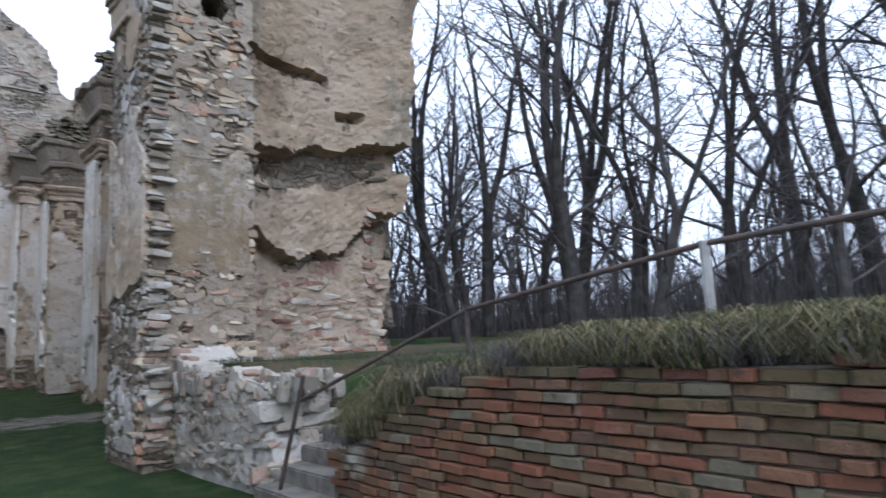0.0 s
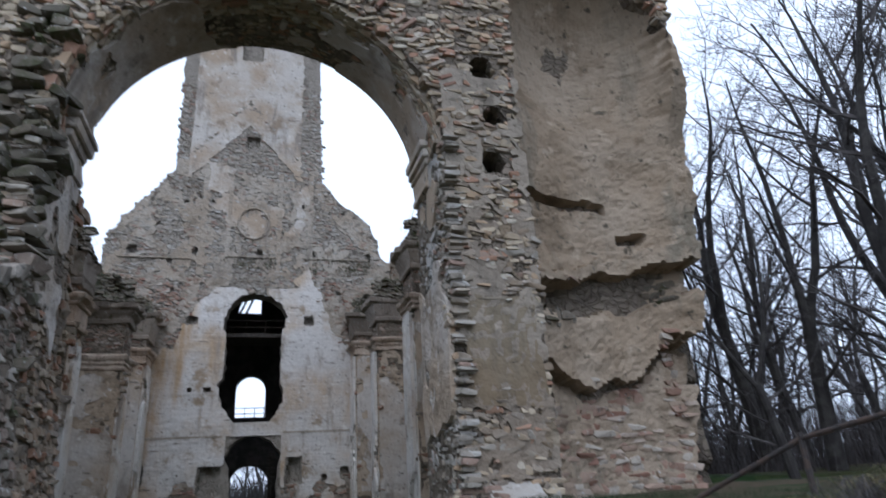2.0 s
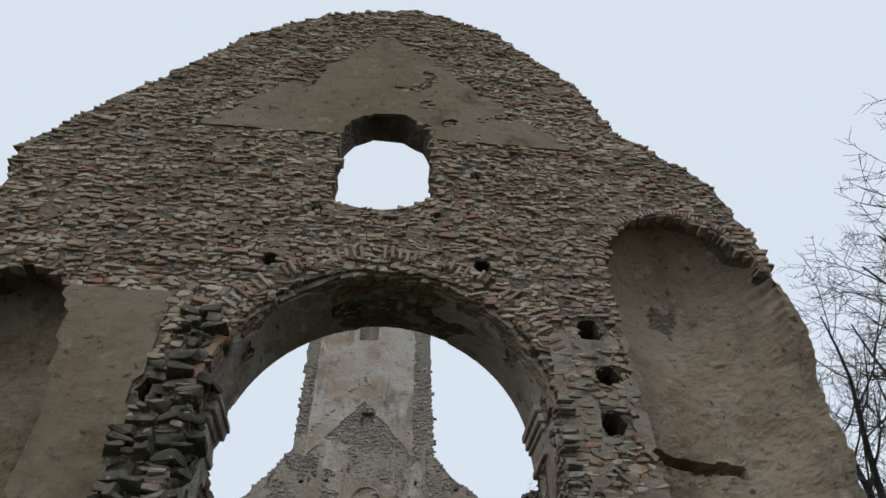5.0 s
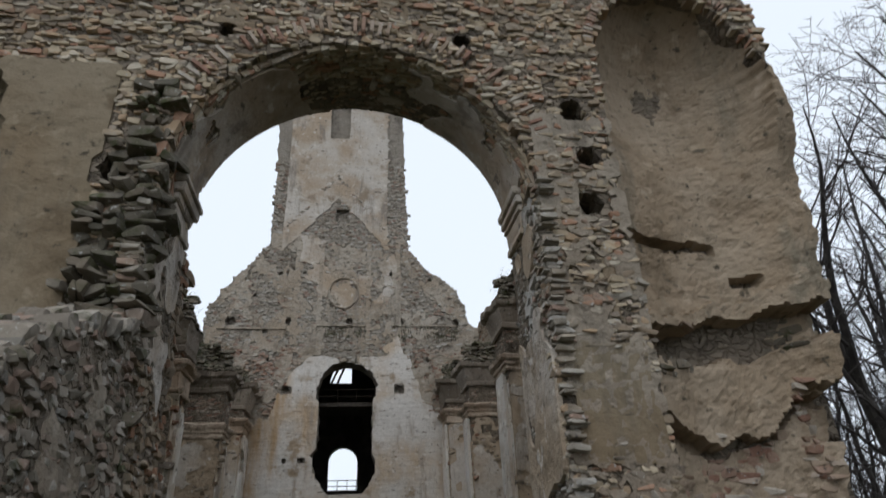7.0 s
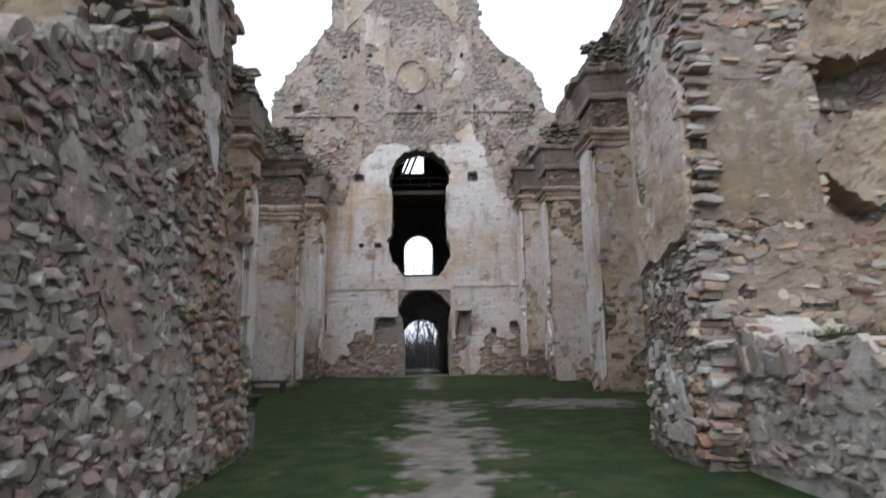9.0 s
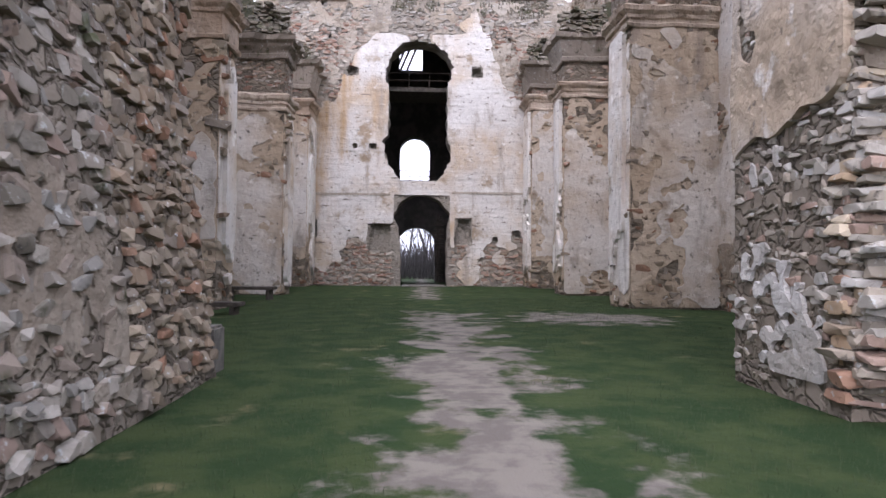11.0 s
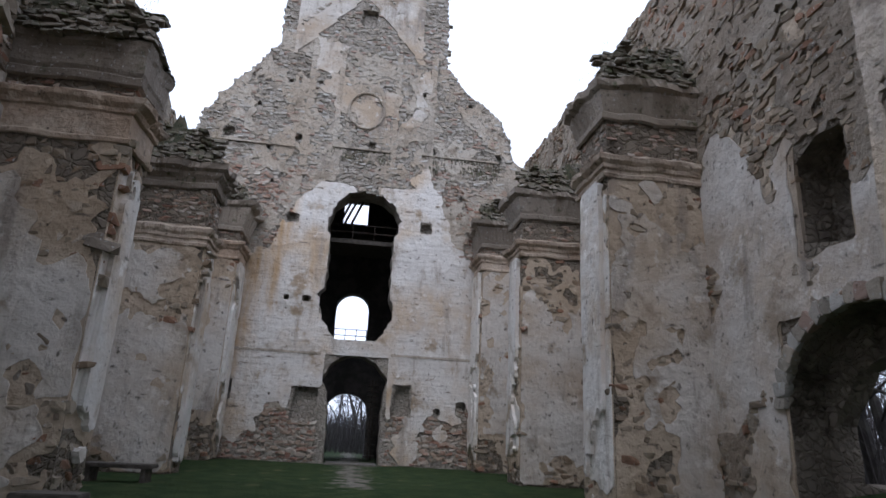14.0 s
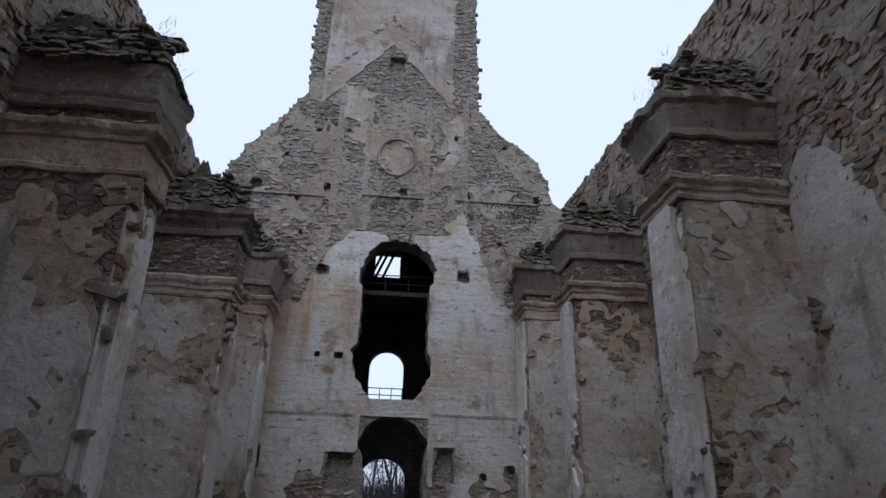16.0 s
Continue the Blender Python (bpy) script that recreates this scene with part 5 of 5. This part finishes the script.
for k, (x, y) in enumerate(spots):
    far = math.hypot(x - 0.5, y - 0.5)
    size = (1.16 * far / 18 if k < 22 else tr.uniform(1.15, 1.55)) * tr.uniform(0.85, 1.08) if y < 55 else tr.uniform(0.7, 0.9)
    if y < 55 and math.atan2(y - 0.5, x - 0.5) > radians(42):
        size *= 0.78
    m = pose(x, y, ground_height(x, y), 0, 0, tr.uniform(0, 360)) @ Matrix.Scale(size, 4)
    if k < len(TREES):
        TREES[k].matrix_basis = m
    else:
        c = copy_thing(TREES[k % 5], m)
        c.matrix_basis = m

# ---- grass ----
def blades(name, count, spot, height, material, seed, label, lean=0.5, droop=False):
    r = random.Random(seed)
    vs, fs = [], []
    for _ in range(count):
        x, y, z = spot(r)
        h = height * r.uniform(0.5, 1.3)
        a = r.uniform(0, 2 * math.pi)
        w = 0.018 if h > 1 else min(0.0022, h * 0.02) + 0.0006
        dx, dy = math.cos(a), math.sin(a)
        lx, ly = lean * h * r.uniform(-1, 1), lean * h * r.uniform(-1, 1)
        b = len(vs)
        if droop:
            lx = -abs(lx) * 0.9 + 0.25 * h
            vs += [(x - dx * w, y - dy * w, z - 0.01), (x + dx * w, y + dy * w, z - 0.01), (x + lx * 0.5 + dx * w, y + ly * 0.5 + dy * w, z + h * 0.62), (x + lx * 0.5 - dx * w, y + ly * 0.5 - dy * w, z + h * 0.62), (x + lx * 1.15, y + ly * 1.1, z + h * r.uniform(0.0, 0.5))]
            fs += [(b, b + 1, b + 2, b + 3), (b + 3, b + 2, b + 4)]
            continue
        vs += [(x - dx * w, y - dy * w, z - 0.01), (x + dx * w, y + dy * w, z - 0.01), (x + lx * 0.4 + dx * w * 0.7, y + ly * 0.4 + dy * w * 0.7, z + h * 0.6), (x + lx * 0.4 - dx * w * 0.7, y + ly * 0.4 - dy * w * 0.7, z + h * 0.6), (x + lx, y + ly, z + h * 0.9)]
        fs += [(b, b + 1, b + 2, b + 3), (b + 3, b + 2, b + 4)]
    ob = mesh_ob(name, vs, fs, material)
    return tagged(ob, label, "brushwood" if "brush" in name else "grass", kind="stuff")


def terrace_spot(r):
    x, y = 4.3 + 4.5 * r.random() ** 1.6, r.uniform(-5, 10.5)
    if fuzz(x * 1.1, y * 1.1, 12) < -0.1 or (y > 5.9 and x < 6.2 and y < 8.2):
        return 4.5, -4.0, ground_height(4.5, -4.0)
    return x, y, ground_height(max(x, 4.4), y)


def edge_spot(r):
    y = r.uniform(-5, 6.0)
    x = 4.12 + 0.5 * r.random()
    return x, y, brick_top(y) - 0.02


blades("dry_grass", 10000, edge_spot, 0.14, DRY, 5, "long dry grass hanging over the brick wall", 1.0, True)
blades("terrace_grass", 30000, terrace_spot, 0.09, GRASS, 6, "green grass on the terrace", 0.9)


def tuft_spot(r):
    k = r.randrange(64)
    c = random.Random(k)
    y = c.uniform(-4, 6.0)
    x = 4.05 + 0.4 * c.random()
    w = c.uniform(0.03, 0.1)
    return x + r.gauss(0, w), y + r.gauss(0, w * 1.3), brick_top(y) - 0.05 + 0.07 * c.random()


blades("grass_tufts", 36000, tuft_spot, 0.34, DRY, 15, "tousled dry grass tufts on the wall edge", 1.1, True)


def brush_spot(r):
    a = radians(r.uniform(-14, 66))
    d = 19 + 60 * r.random()
    x, y = 0.5 + d * math.cos(a), 0.5 + d * math.sin(a)
    x = max(x, 11 + 5 * r.random())
    return x, y, ground_height(x, y)


def far_brush_spot(r):
    x, y = r.uniform(-16, 14), r.uniform(56, 85)
    return x, y, ground_height(x, y)


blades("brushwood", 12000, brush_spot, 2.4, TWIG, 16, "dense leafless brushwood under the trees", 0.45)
def thicket_spot(r):
    a = radians(r.uniform(-14, 67))
    d = 38 + 45 * r.random()
    x, y = 0.5 + d * math.cos(a), 0.5 + d * math.sin(a)
    return x, y, ground_height(x, y)


def bramble_spot(r):
    k = r.randrange(26)
    c = random.Random(k + 200)
    y = c.uniform(0.5, 6.3)
    x = 4.15 + 0.9 * c.random() ** 1.5
    return x + r.gauss(0, 0.12), y + r.gauss(0, 0.16), brick_top(y) - 0.03


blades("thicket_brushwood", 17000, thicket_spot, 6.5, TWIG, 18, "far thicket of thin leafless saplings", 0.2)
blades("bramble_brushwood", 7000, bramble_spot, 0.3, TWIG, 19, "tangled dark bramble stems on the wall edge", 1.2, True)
blades("far_brushwood", 12000, far_brush_spot, 3.4, BARK, 17, "leafless brushwood behind the church", 0.45)


def nave_spot(r):
    while True:
        x, y = r.uniform(-5, 6), 6 + 22 * r.random() ** 1.5
        if abs(x - 0.45) > 0.9 + 0.5 * fuzz(x, y, 0) and not (AY < y < 12.7 and not -2.8 < x < 3.5) and not (y < AY and not -2.7 < x < 3.7):
            return x, y, ground_height(x, y)


blades("nave_grass", 50000, nave_spot, 0.05, GRASS, 7, "short green grass in the nave")

# bricks of the retaining wall, last
for k, (y, z, ln) in enumerate(brick_spots[:300]):
    ob = new("brick", mossy_me if brick_top(y) - z < 0.2 + 0.5 * fuzz(y * 0.9, z * 2, 6) + 0.25 * fuzz(y * 4, z * 9, 7) else brick_me)
    ob.parent = brick_wall
    ob.matrix_basis = Matrix.Translation((4.08 - rnd.uniform(-0.03, 0.045), y, z)) @ Matrix.Rotation(radians(rnd.uniform(-2, 2)), 4, "X") @ Matrix.Rotation(radians(rnd.uniform(-5, 5)), 4, "Z") @ Matrix.Diagonal((0.16, ln, rnd.uniform(0.066, 0.077), 1))
bv = np.array([v.co[:] for v in brick_me.vertices])
bf = [list(p.vertices) for p in brick_me.polygons]
vs, fs = [], []
for y, z, ln in brick_spots[300:]:
    b = len(vs)
    x = 4.08 - rnd.uniform(-0.03, 0.045)
    vs += (bv * np.array((0.16, ln, 0.073)) + np.array((x, y, z))).tolist()
    fs += [[b + i for i in f] for f in bf]
tagged(mesh_ob("bricks", vs, fs, BRICK, brick_wall), kind="stuff")
